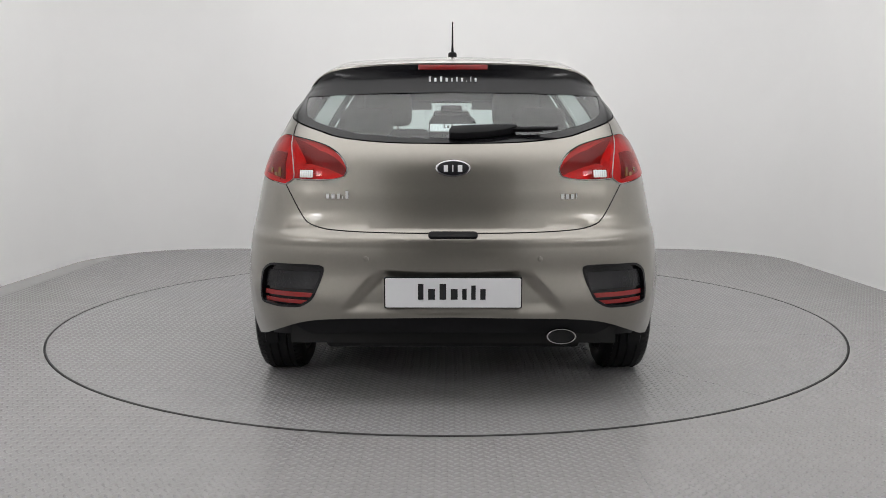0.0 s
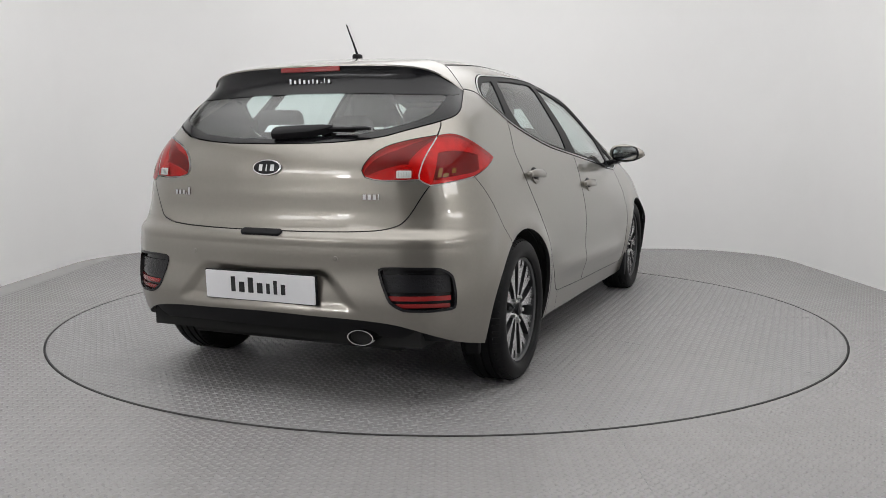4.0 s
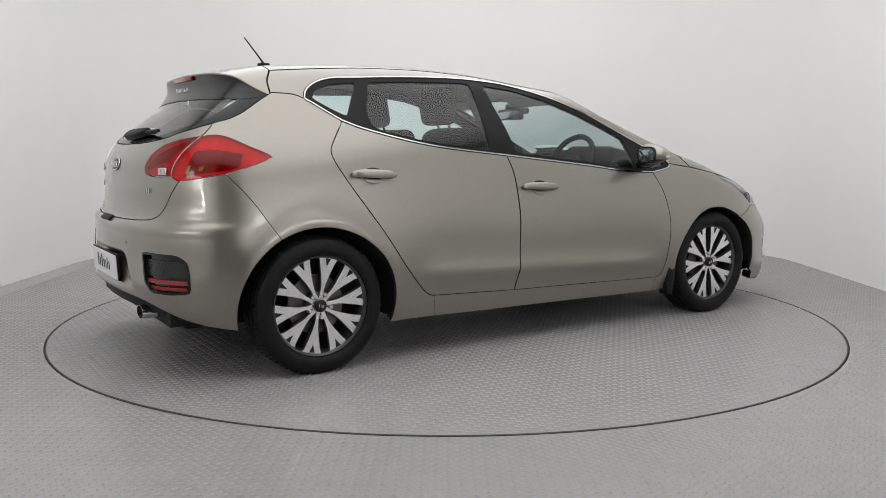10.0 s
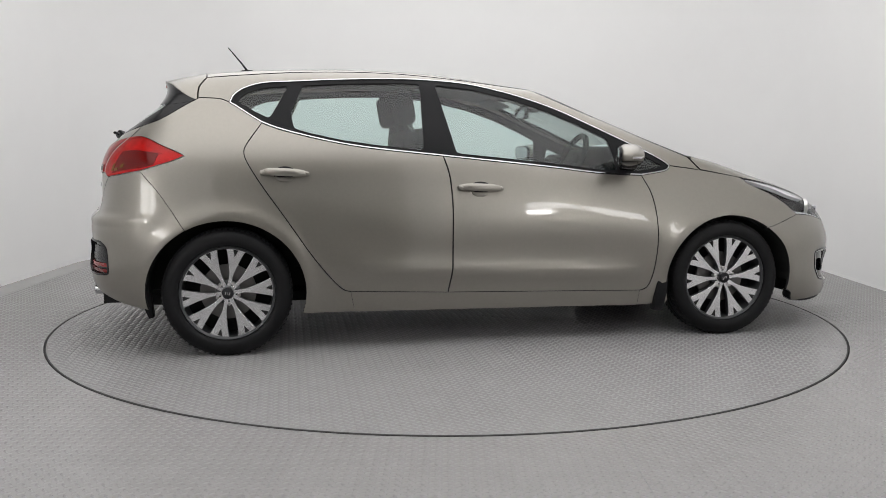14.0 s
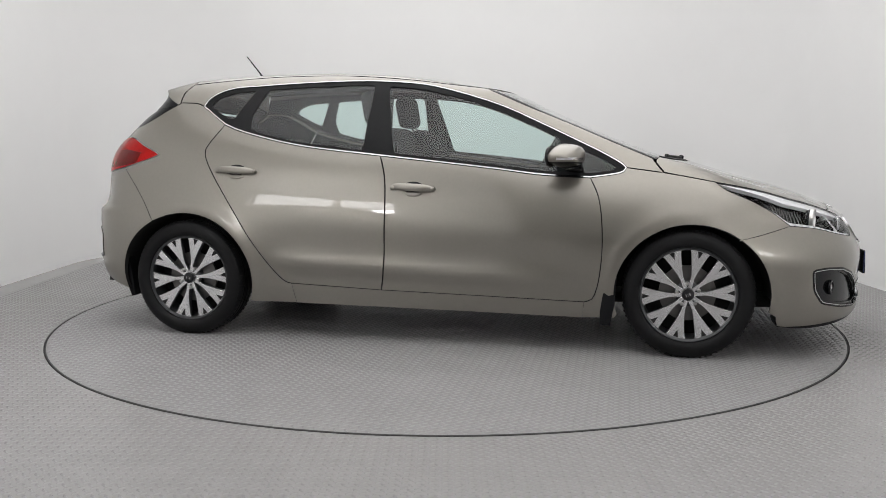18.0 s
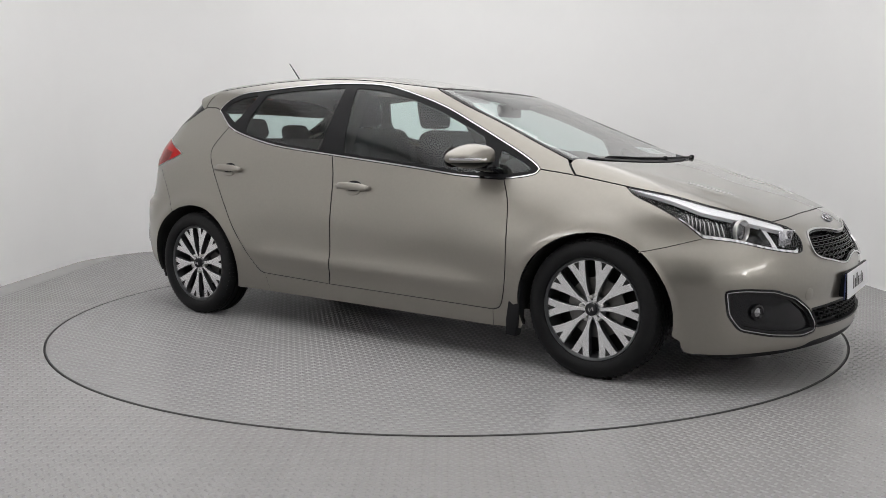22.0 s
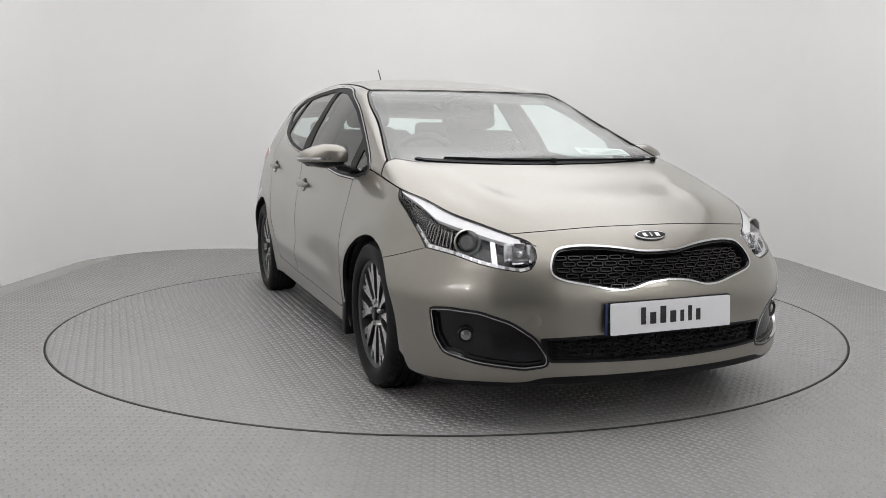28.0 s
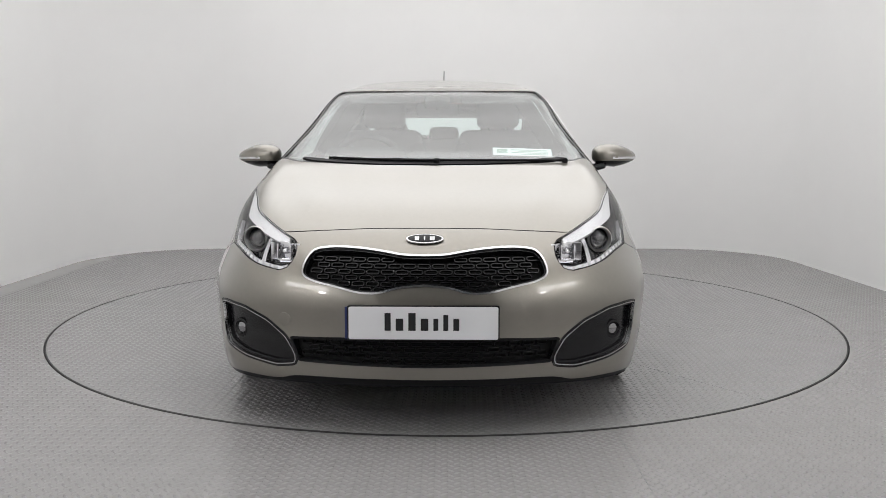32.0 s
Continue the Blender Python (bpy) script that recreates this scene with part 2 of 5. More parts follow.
def build_table():
    base = new("turntable")
    tagged(base, "round grey tread-pattern turntable set flush in the floor", "turntable")
    disc = slab(oval(TABLE_R - 0.006, TABLE_R - 0.006, 160), 0.05, 0.002)
    o = part("disc", disc, M_TABLE, base, smooth=False)
    o.location.z = -0.05
    prof = [(TABLE_R - 0.0065, -0.04), (TABLE_R + 0.0005, -0.04), (TABLE_R + 0.0005, 0.001), (TABLE_R - 0.0065, 0.0025)]
    part("edge_ring", lathe(prof, 160, "z"), M_SEAM, base, "thin dark edge ring")
    for k in range(10):
        a = 36 * k + 0.5
        bm = box(TABLE_R - 0.25, 0.003, 0.0012, (0, 0, 0))
        moved(bm, pose(0, 0, 0, 0, 0, a) @ pose((TABLE_R + 0.23) / 2, 0, 0.0004))
        part("seam", bm, M_SEAMLINE, base, "thin radial seam")
    return base


def tread(name, parent, material, keep, x0, x1, y0, y1, pitch=.041):
    """Rows of small raised lozenges that lean to and fro."""
    nx, ny = int((x1 - x0) / pitch), int((y1 - y0) / pitch * 2)
    i, j = np.meshgrid(np.arange(nx), np.arange(ny))
    cx = x0 + (i + .5 + .5 * (j % 2)) * pitch
    cy = y0 + (j + .5) * pitch / 2
    lean = np.where(j % 2 == 0, 1.0, -1.0)
    cx, cy, lean = cx.ravel(), cy.ravel(), lean.ravel()
    ok = keep(cx, cy)
    cx, cy, lean = cx[ok], cy[ok], lean[ok]
    L, Wd, H = .0150, .0048, .0030
    hexa = np.array([(-1, 0), (-.62, -1), (.62, -1), (1, 0), (.62, 1), (-.62, 1)])
    base = np.vstack([hexa * (L, Wd), hexa * (L * .78, Wd * .42)])
    z = np.repeat([0, H], 6)
    a = np.radians(44) * lean
    ca, sa = np.cos(a)[:, None], np.sin(a)[:, None]
    vx = cx[:, None] + base[None, :, 0] * ca - base[None, :, 1] * sa
    vy = cy[:, None] + base[None, :, 0] * sa + base[None, :, 1] * ca
    v = np.stack([vx, vy, np.broadcast_to(z, vx.shape)], -1).reshape(-1, 3)
    k = np.arange(6)
    j = (k + 1) % 6
    tri = np.vstack([np.stack([k, j, j + 6], -1), np.stack([k, j + 6, k + 6], -1), [(6, 7, 8), (6, 8, 9), (6, 9, 10), (6, 10, 11)]])
    n = len(cx)
    f = (tri[None] + 12 * np.arange(n)[:, None, None]).reshape(-1, 3)
    me = bpy.data.meshes.new(name)
    me.vertices.add(len(v))
    me.vertices.foreach_set("co", v.ravel().astype(np.float32))
    me.loops.add(f.size)
    me.loops.foreach_set("vertex_index", f.ravel().astype(np.int32))
    me.polygons.add(len(f))
    me.polygons.foreach_set("loop_start", np.arange(0, f.size, 3, dtype=np.int32))
    me.update(calc_edges=True)
    me.materials.append(material)
    ob = linked(name, me, parent, "raised lozenge tread pattern")
    return tagged(ob, kind="stuff")


M_SEAMLINE = mat("floor_seam_grey", (0.20, 0.20, 0.205), 0.7)


def build_lights():
    w, d, y = SOFTBOX
    base = new("ceiling_light")
    base.location = (0, y, CEIL)
    tagged(base, "large white fabric ceiling lightbox, lit", "ceiling light")
    for sx, sy, at in ((w + .12, .06, (0, d / 2 + .03, -.04)), (w + .12, .06, (0, -d / 2 - .03, -.04)), (.06, d, (w / 2 + .03, 0, -.04)), (.06, d, (-w / 2 - .03, 0, -.04))):
        part("frame", box(sx, sy, .08, at), M_CEIL, base, smooth=False)
    part("diffuser", box(w, d, .02, (0, 0, -.05)), M_TUBE, base, "glowing white fabric", smooth=False)
    # pale windows with a bright lamp on both sides of the doorway
    for s in (-1, 1):
        base = new("wall_light")
        base.matrix_world = pose(s * 2.66, -4.04, 1.72, 0, 0, s * 44)
        tagged(base, "pale lit wall panel with a bright lamp at one end", "wall light", "wall lights by the doorway")
        for x, w in ((s * -.40, .68), (s * .37, .74)):
            part("pane", box(w, .03, .32, (x, 0, .10), bevel=.006), M_PANE, base, smooth=False)
        part("lamp", box(.28, .02, .15, (s * -.56, .026, -.20), bevel=.004), M_BRIGHT, base, "bright lamp", smooth=False)
        part("panel_frame", merged(box(1.56, .05, .03, (0, 0, .295)), box(1.56, .05, .03, (0, 0, -.295)), box(.09, .03, .56, (s * -.015, 0, 0)), box(1.5, .03, .20, (0, -.012, -.17)), box(1.5, .03, .02, (0, 0, .27)), box(.03, .05, .56, (.765, 0, 0)), box(.03, .05, .56, (-.765, 0, 0))), M_CEIL, base, smooth=False)


floor = build_studio()
turntable = build_table()
tread("floor_tread", floor, M_FLOOR, lambda x, y: np.hypot(x, y) > TABLE_R + .02, -3.1, 3.1, -3.9, 3.2)
tread("table_tread", turntable, M_TABLE, lambda x, y: np.hypot(x, y) < TABLE_R - .02, -TABLE_R, TABLE_R, -TABLE_R, TABLE_R)
build_lights()


# ---------------------------------------------------------------- the car's shape
# x forward, y to its left, z up; the origin is on the floor, midway between the axles.
WHEEL_X, WHEEL_Z, WHEEL_R = 1.325, 0.314, 0.316


def spline(x, xs, ys):
    """A smooth curve through a few stations."""
    xs, ys = np.asarray(xs, float), np.asarray(ys, float)
    h = np.diff(xs)
    d = np.diff(ys) / h
    m = np.empty_like(ys)
    m[0], m[-1] = d[0], d[-1]
    m[1:-1] = (d[:-1] * h[1:] + d[1:] * h[:-1]) / (h[:-1] + h[1:])
    x = np.asarray(x, float)
    i = np.clip(np.searchsorted(xs, x) - 1, 0, len(xs) - 2)
    t = (x - xs[i]) / h[i]
    c = np.clip(t, 0, 1)
    y = ((2 * c ** 3 - 3 * c ** 2 + 1) * ys[i] + (c ** 3 - 2 * c ** 2 + c) * h[i] * m[i]
         + (3 * c ** 2 - 2 * c ** 3) * ys[i + 1] + (c ** 3 - c ** 2) * h[i] * m[i + 1])
    return y + np.where(t < 0, (x - xs[0]) * m[0], 0) + np.where(t > 1, (x - xs[-1]) * m[-1], 0)


def smax(a, b, k):
    h = np.maximum(k - np.abs(a - b), 0) / k
    return np.maximum(a, b) + h * h * k / 4


def smin(a, b, k):
    return -smax(-a, -b, k)


def step(x, a, b):
    t = np.clip((x - a) / (b - a), 0, 1)
    return t * t * (3 - 2 * t)


PLAN = ([-2.1, -1.7, -1.3, -.6, .2, .9, 1.35, 1.8, 2.25], [.814, .853, .868, .872, .876, .884, .882, .866, .830])
SECT = ([.15, .27, .4, .55, .7, .85, .95, 1.1], [-.046, -.020, -.001, .011, -.006, -.036, -.056, -.088])
GREEN = ([-1.9, -1.3, -.6, .2, .8, 1.3], [.771, .805, .813, .793, .738, .713])
NOSE = ([.15, .20, .25, .38, .5, .62, .74, .86], [2.215, 2.245, 2.252, 2.248, 2.252, 2.205, 2.155, 2.050])
TAIL = ([.2, .3, .42, .55, .64, .685, .708, .74, .86, .96, 1.04, 1.15, 1.25, 1.35],
        [-1.97, -2.05, -2.080, -2.067, -2.069, -2.062, -2.034, -2.020, -2.008, -1.994, -1.952, -1.826, -1.700, -1.64])
TOP = ([-1.95, -1.5, -1.0, -.5, -.25, 0, .18, .35, .7, 1.0, 1.2, 1.35, 1.6, 1.9, 2.2],
       [1.358, 1.419, 1.455, 1.456, 1.440, 1.404, 1.373, 1.341, 1.189, 1.061, .988, .953, .878, .792, .670])
BOW = ([-2.0, 0, .4, 1.2, 1.6, 2.2], [.118, .118, .10, .07, .11, .118])
CROWN = ([-2.0, -.3, .3, 1.1, 1.6, 2.2], [.09, .09, .035, .012, .03, .09])


def body(x, y, z):
    """Signed field of the painted body: negative inside."""
    w = np.abs(y)
    low = spline(x, *PLAN) + spline(z, *SECT)
    for wx in (-WHEEL_X, WHEEL_X + .01):    # wheel-arch lips
        r = np.hypot(x - wx, z - WHEEL_Z)
        low = low + .012 * np.exp(-((r - .385) / .05) ** 2)
    # sculpted crease low on the doors and a soft shoulder
    line = .40 - .035 * (x + .2)
    fade = step(x, -1.0, -.6) * (1 - step(x, .55, .95))
    low = low + fade * (.012 * np.exp(-((z - line) / .045) ** 2) - .010 * np.exp(-((z - line - .13) / .09) ** 2))
    dz = z - 1.0
    side = smin(low, spline(x, *GREEN) - .561 * dz - .189 * dz * dz, .05)
    f = spline(z, *NOSE) - .295 * w ** 2 - .252 * w ** 4 - .28 * w ** 8
    r = spline(z, *TAIL) + .205 * w ** 2
    # plate recess in the rear bumper
    edge = .25 + .9 * np.clip(.545 - z, 0, .15)
    r = r + .018 * (1 - step(w, edge, edge + .07)) * step(z, .385, .435) * (1 - step(z, .525, .565))
    xb = x + spline(x, *BOW) * w ** 2
    t = spline(xb, *TOP) - spline(x, *CROWN) * w ** 2
    # two soft ridges along the bonnet
    ridge = .58 - .25 * (x - 1.3)
    t = t + .009 * np.exp(-((w - ridge) / .075) ** 2) * step(x, 1.25, 1.75) * (1 - step(x, 1.75, 2.05))
    d = smax(w - side, x - f, .12 + .24 * step(z, .46, .70))
    d = smax(d, r - x, .26 - .15 * step(z, 1.05, 1.22))
    return smax(d, z - t, .10 - .05 * step(x, .0, .3) * (1 - step(x, 1.1, 1.4)))


# The ways in which a flat outline is laid on the body
AXIS_F, AXIS_R = 1.2, -1.2


def place(way, u, v):
    """Points of the body's surface (right half has y < 0) for flat coordinates."""
    u, v = np.asarray(u, float), np.asarray(v, float)
    if way == "side":
        at = lambda s: (u, -s, v)
        hi = 1.25
    elif way == "top":
        at = lambda s: (u, v, .55 + s)
        hi = 1.2
    elif way == "front":
        at = lambda s: (.9 + s, u, v)
        hi = 1.7
    elif way == "rear":
        at = lambda s: (-.9 - s, u, v)
        hi = 1.5
    elif way == "fwrap":
        at = lambda s: (AXIS_F + s * np.cos(u), s * np.sin(u), v)
        hi = 1.7
    else:
        at = lambda s: (AXIS_R - s * np.cos(u), s * np.sin(u), v)
        hi = 1.7
    lo_, hi_ = np.zeros_like(u), np.full_like(u, hi)
    for _ in range(36):
        m = (lo_ + hi_) / 2
        inside = body(*at(m)) < 0
        lo_, hi_ = np.where(inside, m, lo_), np.where(inside, hi_, m)
    return np.stack(at((lo_ + hi_) / 2), -1)


def flat(way, p):
    x, y, z = np.asarray(p, float).T
    return {"side": lambda: (x, z), "top": lambda: (x, y), "front": lambda: (y, z), "rear": lambda: (y, z),
            "fwrap": lambda: (np.arctan2(y, x - AXIS_F), z), "rwrap": lambda: (np.arctan2(y, AXIS_R - x), z)}[way]()


def normals(p, e=.0015):
    x, y, z = p.T
    g = np.stack([body(x + e, y, z) - body(x - e, y, z), body(x, y + e, z) - body(x, y - e, z), body(x, y, z + e) - body(x, y, z - e)], -1)
    return g / np.maximum(np.linalg.norm(g, axis=1, keepdims=True), 1e-9)


def run(pts, gap=.02, smooth=True):
    """A dense smooth line through a few points (any dimension)."""
    p = np.asarray(pts, float)
    if len(p) < 3 or not smooth:
        out = []
        for a, b in zip(p, p[1:]):
            n = max(1, int(np.linalg.norm(b - a) / gap))
            out += [a + (b - a) * k / n for k in range(n)]
        return np.array(out + [p[-1]])
    e = np.vstack([2 * p[0] - p[1], p, 2 * p[-1] - p[-2]])
    out = []
    for i in range(1, len(e) - 2):
        a, b, c, d = e[i - 1:i + 3]
        n = max(2, int(np.linalg.norm(c - b) / gap))
        t0, t1, t2 = (max(np.linalg.norm(q), 1e-4) ** .5 for q in (b - a, c - b, d - c))
        m1 = ((b - a) / t0 - (c - a) / (t0 + t1) + (c - b) / t1) * t1
        m2 = ((c - b) / t1 - (d - b) / (t1 + t2) + (d - c) / t2) * t1
        for k in range(n):
            t = k / n
            out.append((2 * t ** 3 - 3 * t ** 2 + 1) * b + (t ** 3 - 2 * t ** 2 + t) * m1 + (3 * t ** 2 - 2 * t ** 3) * c + (t ** 3 - t ** 2) * m2)
    return np.array(out + [p[-1]])


def line(way, pts, gap=.02, smooth=True):
    """A line on the body through flat points (u, v), or through points near the body (x, y, z)."""
    p = np.asarray(pts, float)
    if p.shape[1] == 3:
        p = np.stack(flat(way, p), -1)
    q = run(p, gap, smooth)
    return place(way, q[:, 0], q[:, 1])


def join(*lines):
    out = [lines[0]]
    for l in lines[1:]:
        out.append(l[1:] if np.linalg.norm(l[0] - out[-1][-1]) < .004 else l)
    p = np.vstack(out)
    if np.linalg.norm(p[0] - p[-1]) < .004:
        p = p[:-1]
    return p


def mirrored(p):
    return p * np.array([1, -1, 1])


def full(half):
    """Closes a half line, which starts and ends at y = 0, with its mirror image."""
    return join(half, mirrored(half[::-1]))


def inside_poly(px, py, poly):
    x0, y0 = poly[:, 0], poly[:, 1]
    x1, y1 = np.roll(x0, -1), np.roll(y0, -1)
    res = np.zeros(len(px), bool)
    for a, b, c, d in zip(x0, y0, x1, y1):
        if b == d:
            continue
        hit = ((b > py) != (d > py)) & (px < (c - a) * (py - b) / (d - b) + a)
        res ^= hit
    return res


def inset(poly, d):
    """Moves a closed outline inwards by d."""
    if d == 0:
        return poly
    area = np.sum(poly[:, 0] * np.roll(poly[:, 1], -1) - np.roll(poly[:, 0], -1) * poly[:, 1])
    t = np.roll(poly, -1, 0) - np.roll(poly, 1, 0)
    t = t / np.maximum(np.linalg.norm(t, axis=1, keepdims=True), 1e-9)
    n = np.stack([-t[:, 1], t[:, 0]], -1) * (1 if area > 0 else -1)
    return poly + n * d


def near_line(px, py, poly, d):
    m = np.full(len(px), 1e9)
    for a, b in poly:
        m = np.minimum(m, (px - a) ** 2 + (py - b) ** 2)
    return m < d * d


def panel(name, way, loop, material, parent, label="", mirror=False, grid=.035, off=0.0, rim=.018, gap=.0027, holes=(), hole_gap=0.0,
          rim_mat=None):
    """A skin that follows the body inside a closed line, with turned-in edges."""
    scale = np.array([.85, 1.0]) if way.endswith("wrap") else np.ones(2)
    outl = [inset(np.stack(flat(way, loop), -1) * scale, gap)] + [inset(np.stack(flat(way, h), -1) * scale, -hole_gap) for h in holes]
    lo, hi = outl[0].min(0), outl[0].max(0)
    gx, gy = np.meshgrid(np.arange(lo[0] + grid / 2, hi[0], grid), np.arange(lo[1] + grid / 2, hi[1], grid))
    gx[1::2] += grid / 2
    gx, gy = gx.ravel(), gy.ravel()
    keep = inside_poly(gx, gy, outl[0]) & ~near_line(gx, gy, outl[0], grid * .45)
    for h in outl[1:]:
        keep &= ~inside_poly(gx, gy, h) & ~near_line(gx, gy, h, grid * .45)
    pts, edges, n = [], [], 0
    for o in outl:
        pts += [Vector(map(float, q)) for q in o]
        edges += [(n + k, n + (k + 1) % len(o)) for k in range(len(o))]
        n += len(o)
    pts += [Vector((float(a), float(b))) for a, b in zip(gx[keep], gy[keep])]
    vs, es, fs, *_ = delaunay_2d_cdt(pts, edges, [], 1, 1e-6)
    flat_v = np.array([tuple(q) for q in vs])
    mid = np.array([flat_v[list(f)].mean(0) for f in fs])
    ok = inside_poly(mid[:, 0], mid[:, 1], outl[0])
    for h in outl[1:]:
        ok &= ~inside_poly(mid[:, 0], mid[:, 1], h)
    fs = [f for f, k in zip(fs, ok) if k]
    uv = flat_v / scale
    p = place(way, uv[:, 0], uv[:, 1])
    nn = normals(p)
    p = p + nn * off
    faces = [tuple(f) for f in fs]
    # face outward
    a, b, c = (p[[f[k] for f in faces]] for k in (0, 1, 2))
    if np.sum(np.einsum("ij,ij->i", np.cross(b - a, c - a), nn[[f[0] for f in faces]])) < 0:
        faces = [f[::-1] for f in faces]
    verts, vnorm, mats = [p], [nn], [0] * len(faces)
    if rim:
        count = {}
        for f in faces:
            for i, j in zip(f, f[1:] + f[:1]):
                count[(i, j)] = True
        border = [(i, j) for (i, j) in count if (j, i) not in count]
        ids = sorted({k for e in border for k in e})
        idx = {k: i for i, k in enumerate(ids)}
        tang = np.zeros((len(ids), 3))
        for i, j in border:
            d = p[j] - p[i]
            tang[idx[i]] += d
            tang[idx[j]] += d
        outw = np.cross(tang, nn[ids])
        outw /= np.maximum(np.linalg.norm(outw, axis=1, keepdims=True), 1e-9)
        base = len(p)
        verts += [p[ids], p[ids] - nn[ids] * rim]
        vnorm += [outw, outw]
        m = len(ids)
        for i, j in border:
            faces.append((base + idx[j], base + idx[i], base + m + idx[i], base + m + idx[j]))
            mats.append(1 if rim_mat else 0)
    verts, vnorm = np.vstack(verts), np.vstack(vnorm)
    if mirror:
        verts, vnorm = mirrored(verts), mirrored(vnorm)
        faces = [f[::-1] for f in faces]
    me = mesh_from(name, verts, faces, [material] + ([rim_mat] if rim_mat else []), smooth=True)
    if rim_mat:
        me.polygons.foreach_set("material_index", mats)
    me.normals_split_custom_set_from_vertices([tuple(map(float, q)) for q in vnorm])
    return linked(name, me, parent, label)


def frame_ring(loop, way, d):
    """The closed line moved inwards by d on the body."""
    q = inset(np.stack(flat(way, loop), -1), d)
    return place(way, q[:, 0], q[:, 1])


# ---------------------------------------------------------------- the car
car = new("car")
tagged(car, "champagne-beige metallic five-door hatchback parked on the turntable", "car")

ARCH_R, ARCH_F = (-1.328, .385, .358), (1.337, .366, .344)


def arch(a, start, end, n=26):
    """Part of a wheel arch, by angle in degrees from the front, over the top."""
    cx, rx, rz = a
    q = [(cx + rx * math.cos(radians(start + (end - start) * k / n)), WHEEL_Z + rz * math.sin(radians(start + (end - start) * k / n))) for k in range(n + 1)]
    return line("side", q, .03)


# chrome line round the side windows
WIN_TOP = line("side", [(-1.300, 1.252), (-1.287, 1.285), (-1.247, 1.320), (-1.155, 1.354), (-.975, 1.368), (-.71, 1.382), (-.45, 1.388), (-.28, 1.384),
                        (-.05, 1.363), (.19, 1.305), (.40, 1.235), (.59, 1.150), (.76, 1.070), (.92, .992), (1.004, .942), (1.018, .926)])
WIN_BOT_F = line("side", [(1.018, .926), (1.004, .906), (.97, .895), (.845, .877)])
WIN_BOT_M = line("side", [(.845, .877), (.6, .890), (.38, .917), (.2, .937), (-.236, .983)])
WIN_BOT_R = line("side", [(-.236, .983), (-.6, 1.022), (-.75, 1.045), (-.93, 1.084), (-1.07, 1.122), (-1.143, 1.150)])
WIN_REAR = line("side", [(-1.143, 1.150), (-1.21, 1.192), (-1.27, 1.232), (-1.294, 1.246), (-1.300, 1.252)])
WINDOWS = join(WIN_TOP, WIN_BOT_F, WIN_BOT_M, WIN_BOT_R, WIN_REAR)

# shut lines
B_SHUT = line("side", [(-.236, .983), (-.208, .886), (-.197, .735), (-.198, .60), (-.203, .40), (-.222, .284)])
DOOR_R_BOTTOM = line("side", [(-.222, .284), (-.72, .303)])
DOOR_R_REAR = line("side", [(-.72, .303), (-.752, .312), (-.785, .338), (-.89, .464), (-1.023, .659), (-1.175, .882), (-1.226, .975), (-1.232, 1.01), (-1.223, 1.035), (-1.143, 1.150)])
DOOR_F_FRONT = line("side", [(.845, .877), (.885, .790), (.903, .70), (.911, .55), (.903, .42), (.887, .330), (.865, .278), (.825, .262)])
DOOR_F_BOTTOM = line("side", [(.825, .262), (-.222, .284)])
ROOF_EDGE = line("side", [(-1.415, 1.384), (-1.2, 1.402), (-.9, 1.420), (-.5, 1.420), (-.15, 1.393), (.10, 1.362), (.285, 1.338)])
A_EDGE = line("side", [(.285, 1.338), (.516, 1.237), (.74, 1.145), (.96, 1.050), (1.142, .974)])
COWL_EDGE = line("side", [(1.142, .974), (1.160, .948), (1.198, .902)])
HOOD_SIDE = line("side", [(1.198, .902), (1.32, .881), (1.44, .859)])
CHROME_END = line("side", [(1.018, .926), (1.198, .902)])
LAMP_LOW = line("fwrap", [(1.44, -.764, .859), (1.485, -.79, .826), (1.62, -.812, .770), (1.724, -.807, .712), (1.80, -.793, .652)])
LAMP_UNDER = line("fwrap", [(1.80, -.793, .652), (1.917, -.723, .637), (2.01, -.651, .611), (2.06, -.59, .597), (2.10, -.53, .588)])
LAMP_IN = line("fwrap", [(2.10, -.53, .588), (2.113, -.497, .598), (2.098, -.468, .640), (2.062, -.470, .682), (1.993, -.528, .714)])
LAMP_TOP = line("fwrap", [(1.993, -.528, .714), (1.892, -.60, .748), (1.792, -.675, .779), (1.65, -.737, .821), (1.44, -.764, .859)])
BUMPER_SEAM = line("fwrap", [(1.80, -.793, .652), (1.66, -.857, .613), (1.552, -.886, .588)])
HOOD_FRONT = line("fwrap", [(1.993, -.528, .714), (2.021, -.406, .722), (2.040, -.2, .732), (2.048, 0, .734)])
HOOD_REAR = line("top", [(1.198, -.769), (1.16, -.74), (1.17, -.705), (1.235, -.635), (1.29, -.5), (1.345, -.28), (1.37, 0)])
SCREEN_TOP = line("top", [(.285, -.553), (.30, -.50), (.345, -.3), (.365, 0)])

side_loops = {
    "rear_door": join(WIN_BOT_R[::-1], B_SHUT, DOOR_R_BOTTOM, DOOR_R_REAR),
    "front_door": join(WIN_BOT_M, B_SHUT, DOOR_F_BOTTOM[::-1], DOOR_F_FRONT[::-1]),
}
SILL_FRONT = line("side", [(.825, .262), (.818, .182)], smooth=False)
SILL_BOTTOM = line("side", [(.818, .182), (-.70, .198)], smooth=False)
SILL_REAR = line("side", [(-.70, .198), (-.72, .303)], smooth=False)
QUARTER_FOOT = line("side", [(-.943, .198), (-.70, .198)], smooth=False)
side_loops["sill"] = join(SILL_FRONT, SILL_BOTTOM, SILL_REAR, DOOR_R_BOTTOM[::-1], DOOR_F_BOTTOM[::-1])
